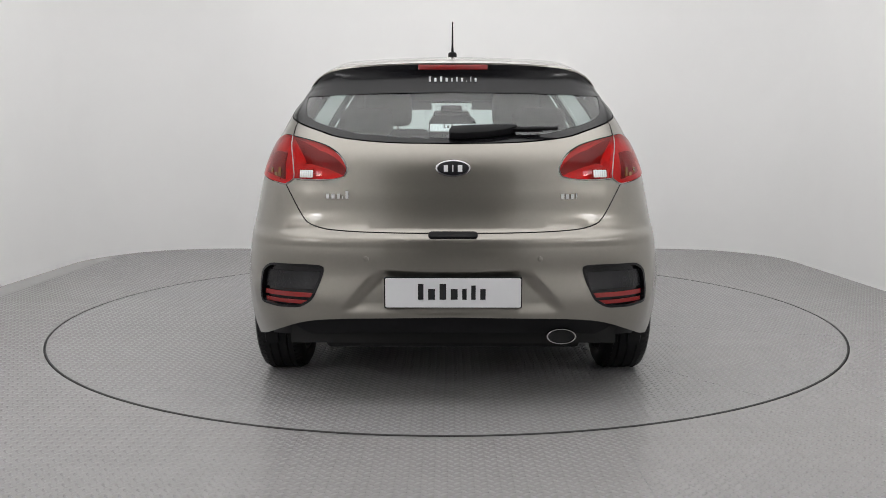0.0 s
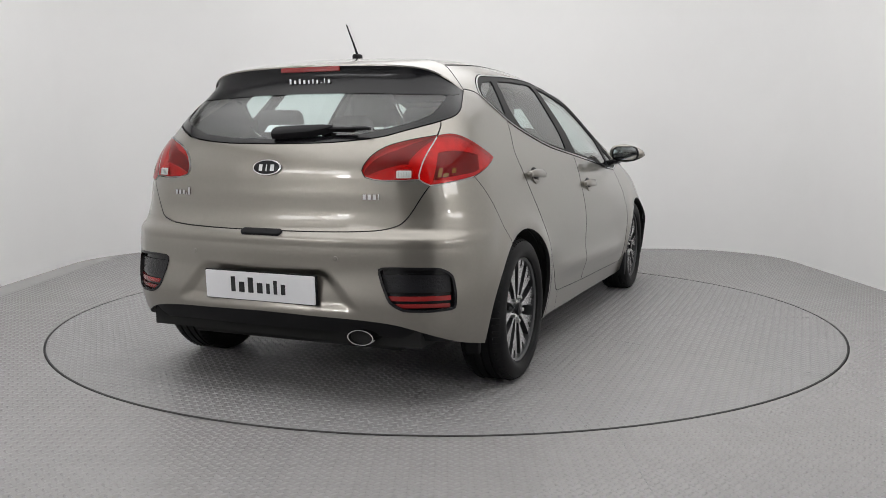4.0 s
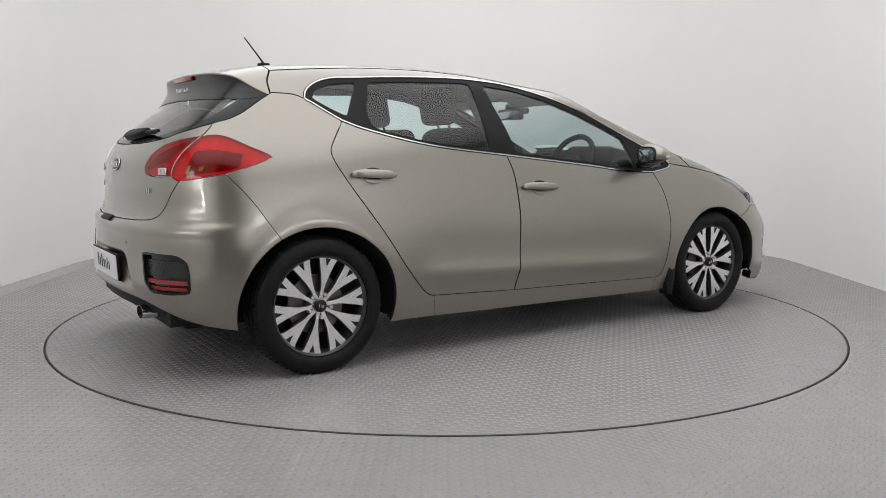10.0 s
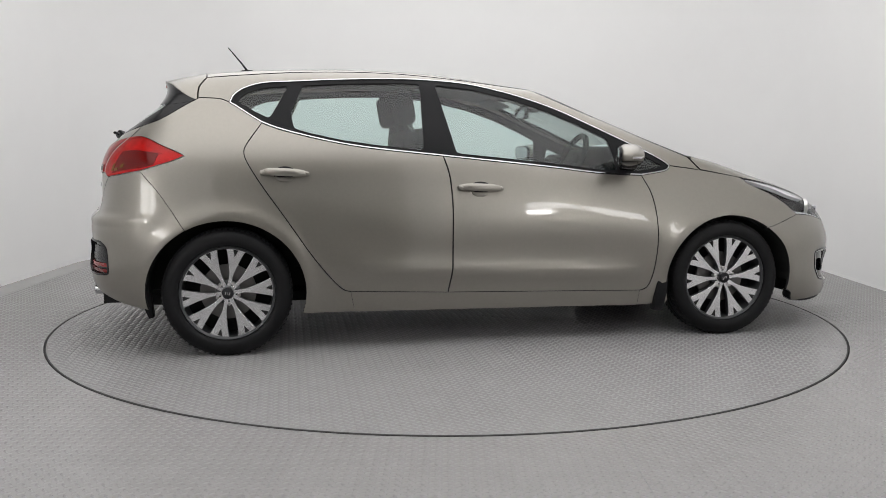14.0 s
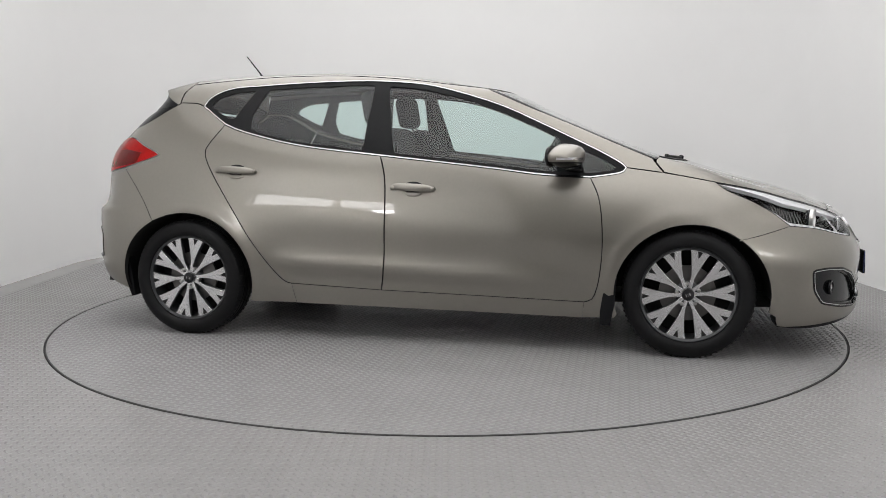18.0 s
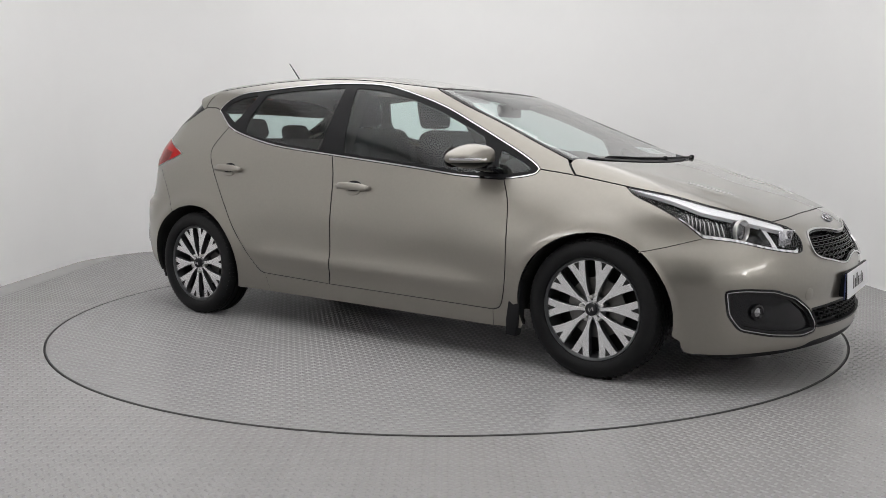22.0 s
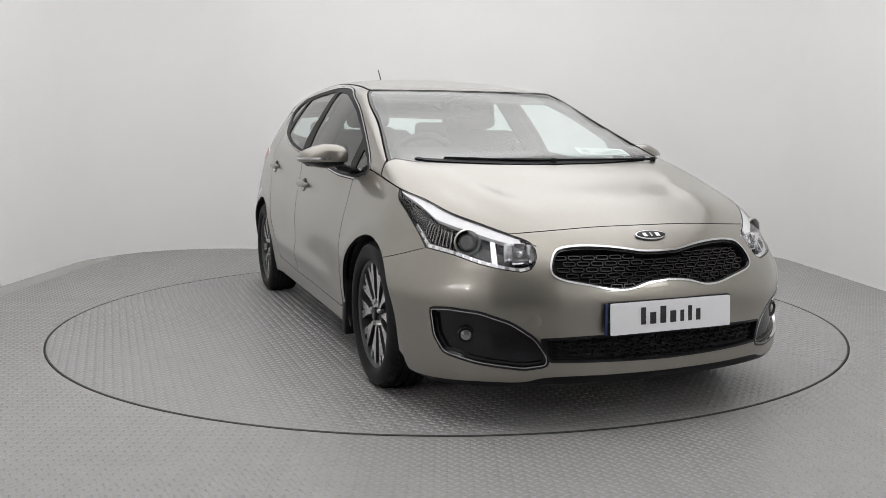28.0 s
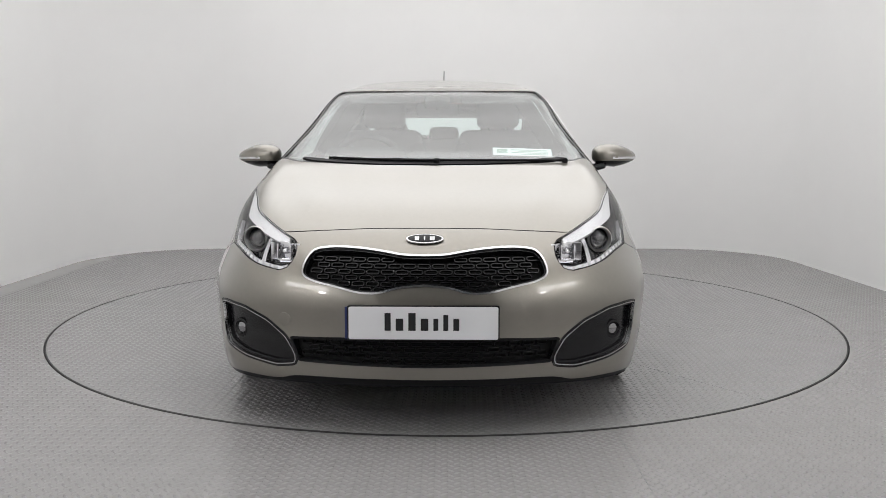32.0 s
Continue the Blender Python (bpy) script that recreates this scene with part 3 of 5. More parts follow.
C_SEAM = line("side", [(-1.300, 1.252), (-1.34, 1.268), (-1.445, 1.275)])
GLASS_SIDE = line("rwrap", [(-1.455, -.635, 1.272), (-1.521, -.651, 1.232), (-1.60, -.668, 1.180), (-1.655, -.667, 1.154), (-1.732, -.648, 1.133)])
GATE_TOP = line("rwrap", [(-1.732, -.648, 1.133), (-1.745, -.653, 1.115), (-1.787, -.658, 1.076)])
TAIL_UP = line("rwrap", [(-1.787, -.658, 1.076), (-1.735, -.692, 1.082), (-1.689, -.722, 1.072), (-1.605, -.765, 1.031), (-1.535, -.783, 1.000), (-1.514, -.788, .986)])
TAIL_LOW_S = line("rwrap", [(-1.514, -.788, .986), (-1.553, -.792, .968), (-1.724, -.785, .914)])
TAIL_LOW_R = line("rwrap", [(-1.724, -.785, .914), (-1.787, -.757, .903), (-1.859, -.703, .889), (-1.890, -.668, .884)])
REAR_SEAM = line("side", [(-1.724, .914), (-1.628, .800), (-1.516, .629)])
TAIL_SPLIT = line("rwrap", [(-1.890, -.668, .884), (-1.909, -.630, .906), (-1.902, -.632, .943), (-1.868, -.641, .998), (-1.787, -.658, 1.076)])
TAIL_IN_LOW = line("rwrap", [(-1.909, -.630, .906), (-1.937, -.567, .902), (-1.960, -.467, .905), (-1.966, -.425, .915)])
TAIL_IN_UP = line("rwrap", [(-1.966, -.425, .915), (-1.964, -.412, .940), (-1.944, -.437, .99), (-1.912, -.49, 1.030), (-1.865, -.57, 1.056), (-1.814, -.632, 1.070), (-1.787, -.658, 1.076)])
GATE_SIDE = line("rwrap", [(-1.890, -.668, .884), (-1.914, -.640, .835), (-1.934, -.606, .775), (-1.952, -.575, .737), (-1.978, -.52, .715), (-2.0, -.43, .706), (-2.03, -.25, .701), (-2.043, 0, .700)])
GLASS_LOW = line("rwrap", [(-1.732, -.648, 1.133), (-1.849, -.545, 1.094), (-1.892, -.467, 1.071), (-1.933, -.284, 1.050), (-1.953, 0, 1.043)])
GLASS_TOP = line("rwrap", [(-1.455, -.635, 1.272), (-1.60, -.58, 1.288), (-1.72, -.40, 1.294), (-1.77, 0, 1.298)])

side_loops["quarter_panel"] = join(WIN_REAR, C_SEAM, GLASS_SIDE, GATE_TOP, TAIL_UP, TAIL_LOW_S, REAR_SEAM, arch(ARCH_R, 119.5, -18), QUARTER_FOOT, SILL_REAR, DOOR_R_REAR)
side_loops["side_frame"] = join(WIN_TOP, CHROME_END, COWL_EDGE[::-1], A_EDGE[::-1], ROOF_EDGE[::-1],
                                line("side", [(-1.415, 1.384), (-1.452, 1.33), (-1.455, 1.272)]), C_SEAM[::-1])
FENDER_FOOT = line("side", [(.989, .205), (.975, .186), (.818, .182)], smooth=False)
side_loops["front_wing"] = join(CHROME_END, HOOD_SIDE, LAMP_LOW, BUMPER_SEAM, arch(ARCH_F, 54, 198), FENDER_FOOT, SILL_FRONT[::-1], DOOR_F_FRONT[::-1], WIN_BOT_F[::-1])

PANES = {
    "rear_quarter_glass": [(-1.262, 1.258), (-1.228, 1.296), (-1.145, 1.328), (-1.005, 1.342), (-1.105, 1.172), (-1.19, 1.214)],
    "rear_door_glass": [(-.935, 1.345), (-.7, 1.358), (-.42, 1.364), (-.322, 1.362), (-.335, 1.012), (-.6, 1.043), (-.75, 1.065), (-.90, 1.098), (-.985, 1.122), (-1.0, 1.20)],
    "front_door_glass": [(-.245, 1.357), (-.05, 1.337), (.18, 1.281), (.38, 1.213), (.56, 1.135), (.685, 1.075), (.715, .905), (.6, .912), (.38, .940), (.2, .960), (-.165, .998)],
    "front_quarter_glass": [(.785, 1.022), (.90, .970), (.975, .930), (.960, .918), (.83, .900), (.792, .905)],
}


def closed(pts, r=.012):
    """A closed outline with its corners a little rounded, on the side of the body."""
    p = np.array(pts, float)
    out = []
    for a, b, c in zip(np.roll(p, 1, 0), p, np.roll(p, -1, 0)):
        ra, rc = (min(r, .4 * np.linalg.norm(q - b)) for q in (a, c))
        s, e = b + (a - b) / np.linalg.norm(a - b) * ra, b + (c - b) / np.linalg.norm(c - b) * rc
        out += [(1 - t) ** 2 * s + 2 * t * (1 - t) * b + t * t * e for t in (0, .5, 1)]
    q = []
    for a, b in zip(out, out[1:] + out[:1]):
        n = max(1, int(np.linalg.norm(b - a) / .03))
        q += [a + (b - a) * k / n for k in range(n)]
    return np.array(q)


def closed_on(way, pts, r=.012):
    p = np.asarray(pts, float)
    if p.shape[1] == 3:
        p = np.stack(flat(way, p), -1)
    q = closed(p, r)
    return place(way, q[:, 0], q[:, 1])


RING_IN = frame_ring(WINDOWS, "side", .0058)
for side in (False, True):
    doors = {}
    for nm in ("front_door", "rear_door", "front_wing", "quarter_panel", "sill", "side_frame"):
        g = {"sill": 0, "quarter_panel": .0014, "front_wing": .0016}.get(nm, .0036)
        ob = panel(nm, "side", side_loops[nm], M_PAINT, car, mirror=side, grid=.03, gap=g, rim_mat=M_GAP)
        doors[nm] = ob
        if nm != "sill":
            panel("inner_trim", "side", side_loops[nm], M_INTERIOR, ob, "charcoal inner trim", mirror=side, grid=.08, off=-.045, rim=0, gap=.004)
    panel("window_surround", "side", WINDOWS, M_CHROME, car, "bright chrome window surround", mirror=side, off=.004, rim=.01, gap=.0, holes=[RING_IN])
    panes = {k: closed_on("side", v, .02) for k, v in PANES.items()}
    panel("window_frame", "side", RING_IN, M_BLACK, car, "gloss black window frame and pillars", mirror=side, off=-.002, rim=.02, gap=0, holes=list(panes.values()))
    for k, lp in panes.items():
        host = doors["front_door"] if k == "front_door_glass" else doors["rear_door"] if k == "rear_door_glass" else doors["side_frame"]
        o = panel(k, "side", lp, M_GLASS, host, "clear green-tinted glass", mirror=side, off=-.006, rim=0, gap=-.004, grid=.06)
        o.visible_shadow = False

ROOF_REAR = line("top", [(-1.415, -.528), (-1.44, -.3), (-1.45, 0)])
panel("roof_panel", "top", full(join(ROOF_REAR[::-1], ROOF_EDGE, SCREEN_TOP)), M_PAINT, car, rim_mat=M_GAP, grid=.045)
SCREEN = full(join(SCREEN_TOP[::-1], A_EDGE, HOOD_REAR[np.argmin(np.linalg.norm(HOOD_REAR - A_EDGE[-1], axis=1)):]))
SCREEN_IN = frame_ring(SCREEN, "top", .015)
ws = panel("windscreen", "top", SCREEN_IN, M_SCREEN, car, "clear tinted windscreen", off=-.003, rim=0, gap=-.006, grid=.05)
ws.visible_shadow = False
panel("windscreen_seal", "top", SCREEN, M_GLOSS, ws, "black windscreen border", off=-.002, rim=.02, gap=.0015, holes=[SCREEN_IN])
bonnet = panel("bonnet", "top", full(join(HOOD_FRONT[::-1], LAMP_TOP, HOOD_SIDE[::-1], HOOD_REAR)), M_PAINT, car, rim_mat=M_GAP, grid=.04)

GATE = full(join(GLASS_LOW[::-1], GATE_TOP, TAIL_IN_UP[::-1], TAIL_IN_LOW[::-1], TAIL_SPLIT[1::-1], GATE_SIDE))
tailgate = panel("tailgate", "rwrap", GATE, M_PAINT, car, rim_mat=M_GAP, grid=.035)
RGLASS = full(join(GLASS_TOP[::-1], GLASS_SIDE, GLASS_LOW))
RG_IN = closed_on("rwrap", [(-1.56, -.60, 1.262), (-1.72, -.585, 1.155), (-1.80, -.54, 1.125), (-1.90, -.40, 1.085), (-1.94, -.2, 1.068), (-1.95, 0, 1.063), (-1.94, .2, 1.068),
                            (-1.90, .40, 1.085), (-1.80, .54, 1.125), (-1.72, .585, 1.155), (-1.56, .60, 1.262), (-1.75, .2, 1.272), (-1.76, 0, 1.275), (-1.75, -.2, 1.272)], .03)
panel("rear_window_border", "rwrap", RGLASS, M_GLOSS, tailgate, "black rear window border", off=-.001, holes=[RG_IN])
rw = panel("rear_window", "rwrap", RG_IN, M_REAR_GLASS, tailgate, "clear tinted rear window", off=-.003, rim=0, gap=-.004)
rw.visible_shadow = False

# rear bumper
R_FOG = closed_on("rwrap", [(-2.012, -.497, .571), (-2.0, -.558, .575), (-1.927, -.727, .573), (-1.897, -.768, .545), (-1.889, -.777, .475), (-1.889, -.776, .410), (-1.96, -.695, .402), (-2.001, -.60, .405), (-2.018, -.550, .435), (-2.016, -.518, .505)], .02)
R_ARCH = arch(ARCH_R, 180 + 12, 119.5)[::-1]
R_LIP = line("rwrap", [(-1.705, -.83, .240), (-1.80, -.78, .258), (-1.877, -.737, .282), (-1.928, -.694, .304), (-2.0, -.583, .346), (-2.03, -.46, .362), (-2.062, -.23, .372), (-2.075, 0, .378)])
r_bump = full(join(GATE_SIDE[::-1], TAIL_LOW_R[::-1], REAR_SEAM, R_ARCH, R_LIP))
rear_bumper = panel("rear_bumper", "rwrap", r_bump, M_PAINT, car, rim_mat=M_GAP, grid=.009, gap=.0012, holes=[R_FOG, mirrored(R_FOG)])
R_FOOT = line("rwrap", [(-1.82, -.765, .246), (-1.95, -.66, .262), (-2.02, -.4, .285), (-2.05, 0, .292)])
V_LIP = line("rwrap", [(-1.82, -.772, .264), (-1.877, -.737, .282), (-1.928, -.694, .304), (-2.0, -.583, .346), (-2.03, -.46, .362), (-2.062, -.23, .372), (-2.075, 0, .378)])
panel("valance", "rwrap", full(join(V_LIP[::-1], R_FOOT)), M_BLACK, rear_bumper, "black lower valance", off=-.024, rim=.03)
# front bumper
GRILLE_R = run([(0, .651), (-.074, .653), (-.142, .663), (-.234, .673), (-.34, .674), (-.40, .662), (-.428, .630), (-.440, .590), (-.432, .572), (-.405, .558), (-.315, .539), (-.225, .521), (-.157, .521), (-.091, .538), (0, .547)], .02)
GRILLE = full(place("front", GRILLE_R[:, 0], GRILLE_R[:, 1]))
FOG_F = closed_on("fwrap", [(1.878, -.791, .447), (1.95, -.745, .456), (2.051, -.668, .449), (2.12, -.575, .415), (2.150, -.49, .358), (2.169, -.447, .290), (2.163, -.45, .250), (2.12, -.525, .236), (2.031, -.658, .250), (1.922, -.747, .277), (1.885, -.776, .34)], .02)
LOW_GR = closed_on("front", [(-.487, .354), (-.3, .362), (0, .364), (.3, .362), (.487, .354), (.455, .268), (0, .262), (-.455, .268)], .01)
F_ARCH = arch(ARCH_F, -12, 54)[::-1]
F_LIP = line("fwrap", [(1.698, -.80, .222), (1.712, -.79, .178), (1.80, -.765, .172), (1.99, -.638, .186), (2.09, -.50, .194), (2.125, -.45, .210), (2.18, -.2, .216), (2.2, 0, .216)])
f_bump = full(join(HOOD_FRONT[::-1], LAMP_IN[::-1], LAMP_UNDER[::-1], BUMPER_SEAM, F_ARCH, F_LIP))
front_bumper = panel("front_bumper", "fwrap", f_bump, M_PAINT, car, rim_mat=M_GAP, grid=.03, gap=.0012, holes=[GRILLE, FOG_F, mirrored(FOG_F), LOW_GR])
F_FOOT = line("fwrap", [(1.712, -.79, .168), (1.80, -.75, .156), (1.99, -.62, .162), (2.10, -.42, .176), (2.17, 0, .182)])
panel("front_lip", "fwrap", full(join(F_LIP[::-1], F_FOOT)), M_BLACK, front_bumper, "black lower lip", off=-.006, rim=.05)


# ---------------------------------------------------------------- helpers for fittings
def spot(way, u, v, off=0.0, mirror=False):
    """A pose on the body: z outwards, x level, y up along the skin."""
    p = place(way, np.array([float(u)]), np.array([float(v)]))
    n = Vector(normals(p)[0])
    up = Vector((0, 0, 1)) if abs(n.z) < .9 else Vector((1, 0, 0))
    x = up.cross(n).normalized()
    y = n.cross(x)
    o = Vector(p[0]) + n * off
    m = Matrix(((x.x, y.x, n.x, o.x), (x.y, y.y, n.y, o.y), (x.z, y.z, n.z, o.z), (0, 0, 0, 1)))
    return FLIP @ m if mirror else m


FLIP = Matrix.Diagonal((1, -1, 1, 1))


def resample(p, n):
    d = np.concatenate([[0], np.cumsum(np.linalg.norm(np.diff(p, axis=0), axis=1))])
    t = np.linspace(0, d[-1], n)
    return np.stack([np.interp(t, d, p[:, k]) for k in range(3)], -1)


def strip(name, way, a, b, t0, t1, material, parent, label="", mirror=False, off=0.0, n=40, m=5, s0=0.0, s1=1.0, thick=.006):
    """A band between two lines on the body, from t0 to t1 across and s0 to s1 along, with turned-in edges."""
    A, B = resample(a, 101), resample(b, 101)
    i = np.linspace(s0 * 100, s1 * 100, n)
    A, B = (np.stack([np.interp(i, np.arange(101), q[:, k]) for k in range(3)], -1) for q in (A, B))
    t = np.linspace(t0, t1, m)
    P = (A[:, None] * (1 - t[None, :, None]) + B[:, None] * t[None, :, None]).reshape(-1, 3)
    u, v = flat(way, P)
    p = place(way, u, v)
    nn = normals(p)
    p = p + nn * off
    f = [(r * m + c, r * m + c + 1, (r + 1) * m + c + 1, (r + 1) * m + c) for r in range(n - 1) for c in range(m - 1)]
    q = np.cross(p[f[0][1]] - p[f[0][0]], p[f[0][2]] - p[f[0][0]])
    if np.dot(q, nn[0]) < 0:
        f = [k[::-1] for k in f]
    if thick:
        loop = [c for c in range(m)] + [r * m + m - 1 for r in range(1, n)] + [(n - 1) * m + c for c in range(m - 2, -1, -1)] + [r * m for r in range(n - 2, 0, -1)]
        base = len(p)
        p = np.vstack([p, p[loop], p[loop] - nn[loop] * thick])
        k = len(loop)
        e = [(base + j, base + (j + 1) % k, base + k + (j + 1) % k, base + k + j) for j in range(k)]
        f += e
    if mirror:
        p = mirrored(p)
        f = [k[::-1] for k in f]
    me = mesh_from(name, p, f, material, smooth=True)
    me.set_sharp_from_angle(angle=radians(40))
    return linked(name, me, parent, label)


def word(parent, m, widths, heights, gap, depth, material, name="lettering", label="plain bars in place of lettering"):
    """A row of plain bars that stands for a word."""
    mean = sum(widths) / len(widths)
    widths, gap = [w * .68 for w in widths], gap + mean * .32     # slim strokes, the word keeps its length
    x, bm = -(sum(widths) + gap * (len(widths) - 1)) / 2, bmesh.new()
    for w, h in zip(widths, heights):
        bm = merged(bm, moved(slab([(x, 0), (x + w, 0), (x + w, h), (x, h)], depth), m))
        x += w + gap
    return part(name, bm, material, parent, label, smooth=False)


WORD_W = [.5, .62, .6, .62, .4, .4, .48]
WORD_H = [1.0, .68, 1.0, .68, .68, .9, .68]


# ---------------------------------------------------------------- wheels
def spoke_mesh():
    half = [(.028, .0105), (.044, .0095), (.060, .0084), (.080, .0084), (.100, .0112), (.120, .0158), (.140, .0212), (.160, .0270), (.180, .0330), (.198, .0390), (.2075, .0425),
            (.2135, .0470), (.2175, .0560), (.2205, .0570)]
    o = [(u, -w) for u, w in half] + [(u, w) for u, w in half[::-1]]
    bm = slab(o, .030, .0014)
    for v in bm.verts:      # dished: the face falls back a little towards the hub
        r = v.co.x
        v.co.z += .030 * (r - .2205) - .005
    me = bpy.data.meshes.new("spoke")
    bm.to_mesh(me)
    bm.free()
    me.materials.append(M_ALLOY_DARK)
    me.materials.append(M_ALLOY)
    me.update()
    for p in me.polygons:
        p.material_index = 1 if p.normal.z > .6 else 0
    return me


def bm_mesh(name, bm, material, smooth=True, angle=38):
    me = bpy.data.meshes.new(name)
    bm.to_mesh(me)
    bm.free()
    me.materials.append(material)
    for p in me.polygons:
        p.use_smooth = smooth
    if smooth:
        me.set_sharp_from_angle(angle=radians(angle))
    return me


TYRE_PROFILE = [(.2315, -.078), (.236, -.091), (.247, -.100), (.264, -.104), (.286, -.100), (.302, -.090), (.3115, -.076), (.3155, -.058), (.3155, -.044), (.309, -.042),
                (.309, -.036), (.316, -.034), (.316, -.006), (.309, -.004), (.309, .004), (.316, .006), (.316, .034), (.309, .036), (.309, .042), (.3155, .044), (.3155, .058),
                (.3115, .076), (.302, .090), (.286, .100), (.264, .104), (.247, .100), (.236, .091), (.2315, .078)]
ME_TYRE = bm_mesh("tyre", lathe(TYRE_PROFILE, 96), M_RUBBER, angle=30)
ME_BARREL = bm_mesh("rim", lathe([(.230, -.084), (.2330, -.081), (.2330, .09), (.220, .09), (.214, .02), (.216, -.05), (.2185, -.062), (.2205, -.078)], 72), M_ALLOY_DARK)
ME_LIP = bm_mesh("rim_lip", lathe([(.2200, -.050), (.2200, -.0690), (.2240, -.0700), (.2300, -.0790), (.2335, -.080)], 96), M_ALLOY_DARK)
# An added dark disc keeps the openings between the spokes in shade.
ME_BACKING = bm_mesh("spoke_backing", lathe([(.0, .030), (.2135, .030), (.2135, .036), (.0, .036)], 48), M_GAP)
ME_SPOKE = spoke_mesh()
# No notch is cut: this dark triangle on the face paints its shade.
ME_NOTCH_SHADE = bm_mesh("notch_shade", slab([(.182, 0), (.2170, -.0125), (.2170, .0125)], .0018), M_GAP, smooth=False)
ME_BACK = bm_mesh("brake_disc", lathe([(.0, -.022), (.137, -.022), (.137, -.004), (.0, -.004)], 64), mat("brake_steel", (.16, .155, .15), .45, .9, grain=.15, grain_scale=60))
ME_HUB = bm_mesh("hub", lathe([(.0, -.058), (.045, -.058), (.060, -.050), (.066, -.01), (.0, -.01)], 48), M_ALLOY_DARK)
ME_CAP = bm_mesh("hub_cap", lathe([(.0, -.0835), (.024, -.083), (.0285, -.080), (.0285, -.066), (.0, -.066)], 40), M_BADGE)
ME_BOLT = bm_mesh("wheel_bolt", lathe([(.0, -.080), (.007, -.080), (.0095, -.077), (.0095, -.05), (.0, -.05)], 6), M_SATIN, smooth=False)
TREAD = bmesh.new()
for k in range(72):     # shoulder blocks of the tread
    for s in (-1, 1):
        TREAD = merged(TREAD, moved(box(.010, .030, .0065), pose(0, 0, 0, 0, 5 * k, 0) @ pose(0, s * .0745, .3092, s * -28, 0, 0)))
ME_TREAD = bm_mesh("tread_blocks", TREAD, M_RUBBER, smooth=False)
CALIPER = mat("caliper_iron", (.05, .05, .05), .6, .6)


def build_wheel(x, y, turn, right):
    base = linked("wheel", ME_BARREL, car, "dark and machined multi-spoke alloy wheel")
    base.matrix_local = pose(x, y, WHEEL_Z, 0, 0, 0 if right else 180) @ pose(0, 0, 0, 0, turn, 0)
    linked("tyre", ME_TYRE, base, "black rubber tyre")
    tagged(linked("tread", ME_TREAD, base, "tyre shoulder tread"), kind="stuff")
    linked("rim_lip", ME_LIP, base, "dark rim flange")
    linked("brake_disc", ME_BACK, base, "steel brake disc")
    linked("hub", ME_HUB, base)
    linked("spoke_backing", ME_BACKING, base, "dark disc added to shade the spoke openings")
    linked("hub_cap", ME_CAP, base, "gloss black hub cap")
    for k in range(10):
        o = linked("spoke", ME_SPOKE, base)
        o.matrix_local = pose(0, 0, 0, 0, 36 * k + 18, 0) @ pose(0, -.046, 0, 90, 0, 0)
        o = linked("notch_shade", ME_NOTCH_SHADE, base, "dark triangle painting the shade of a notch")
        o.matrix_local = pose(0, 0, 0, 0, 36 * k + 18, 0) @ pose(0, -.0702, 0, 90, 0, 0)
    for k in range(5):
        o = linked("wheel_bolt", ME_BOLT, base)
        o.matrix_local = pose(0, 0, 0, 0, 72 * k, 0) @ pose(.0545, 0, 0)
    word(base, pose(0, -.0835, -.007, 90, 0, 0), [.008, .003, .010], [.014, .014, .014], .003, .001, M_CHROME, "cap_mark", "small silver bars on the cap")


for right in (True, False):
    s = -1 if right else 1
    build_wheel(-WHEEL_X, s * .772, 12, right)
    build_wheel(WHEEL_X, s * .768, -22, right)


def wheel_well(cx, rx, rz, right):
    """A dark tub over the wheel."""
    s = -1 if right else 1
    n, v, f = 32, [], []
    for y in (s * .868, s * .845, s * .50):
        for k in range(n + 1):
            a = radians(-4 + 188 * k / n)
            e = .004 if abs(y) > .86 else .014
            r0, r1 = rx + e, rz + e
            x, z = cx + r0 * math.cos(a), WHEEL_Z + r1 * math.sin(a)
            skin = abs(place("side", np.array([x]), np.array([z]))[0][1]) - .006
            v.append((x, s * min(abs(y), skin - (.868 - abs(y)) if abs(y) > .8 else 1), z))
    m = n + 1
    for j in (0, 1):
        f += [(j * m + k, j * m + k + 1, (j + 1) * m + k + 1, (j + 1) * m + k) for k in range(n)]
    f.append(tuple(2 * m + k for k in range(m)))
    me = mesh_from("wheel_arch_liner", v, f, M_GAP, smooth=False)
    linked("wheel_arch_liner", me, car, "black wheel arch liner")


for right in (True, False):
    wheel_well(*ARCH_R, right)
    wheel_well(*ARCH_F, right)
    s = -1 if right else 1
    # mud flaps
    for o, y in (([(.985, .42), (.925, .36), (.905, .22), (.905, .155), (.955, .15), (.975, .25)], -.826),
                 ([(-1.712, .42), (-1.736, .34), (-1.728, .24), (-1.708, .19), (-1.685, .195), (-1.694, .28)], -.750)):
        bm = moved(slab(o, .055, .006), pose(0, y, 0, 90, 0, 0))
        bmesh.ops.recalc_face_normals(bm, faces=bm.faces)
        part("mud_flap", moved(bm, FLIP) if not right else bm, M_BLACK, car, "black rubber mud flap")
part("underbody", merged(box(3.7, 1.05, .06, (0, 0, .235), bevel=.02), box(1.75, 1.56, .06, (-.05, 0, .236), bevel=.02),
                         box(.2, 1.3, .12, (1.9, 0, .26)), box(.15, 1.3, .14, (-1.87, 0, .32))), M_GAP, car, "black underbody")
part("axle_beam", tube([(-WHEEL_X, -.7, .27), (-WHEEL_X, .7, .27)], .03), M_GAP, car)

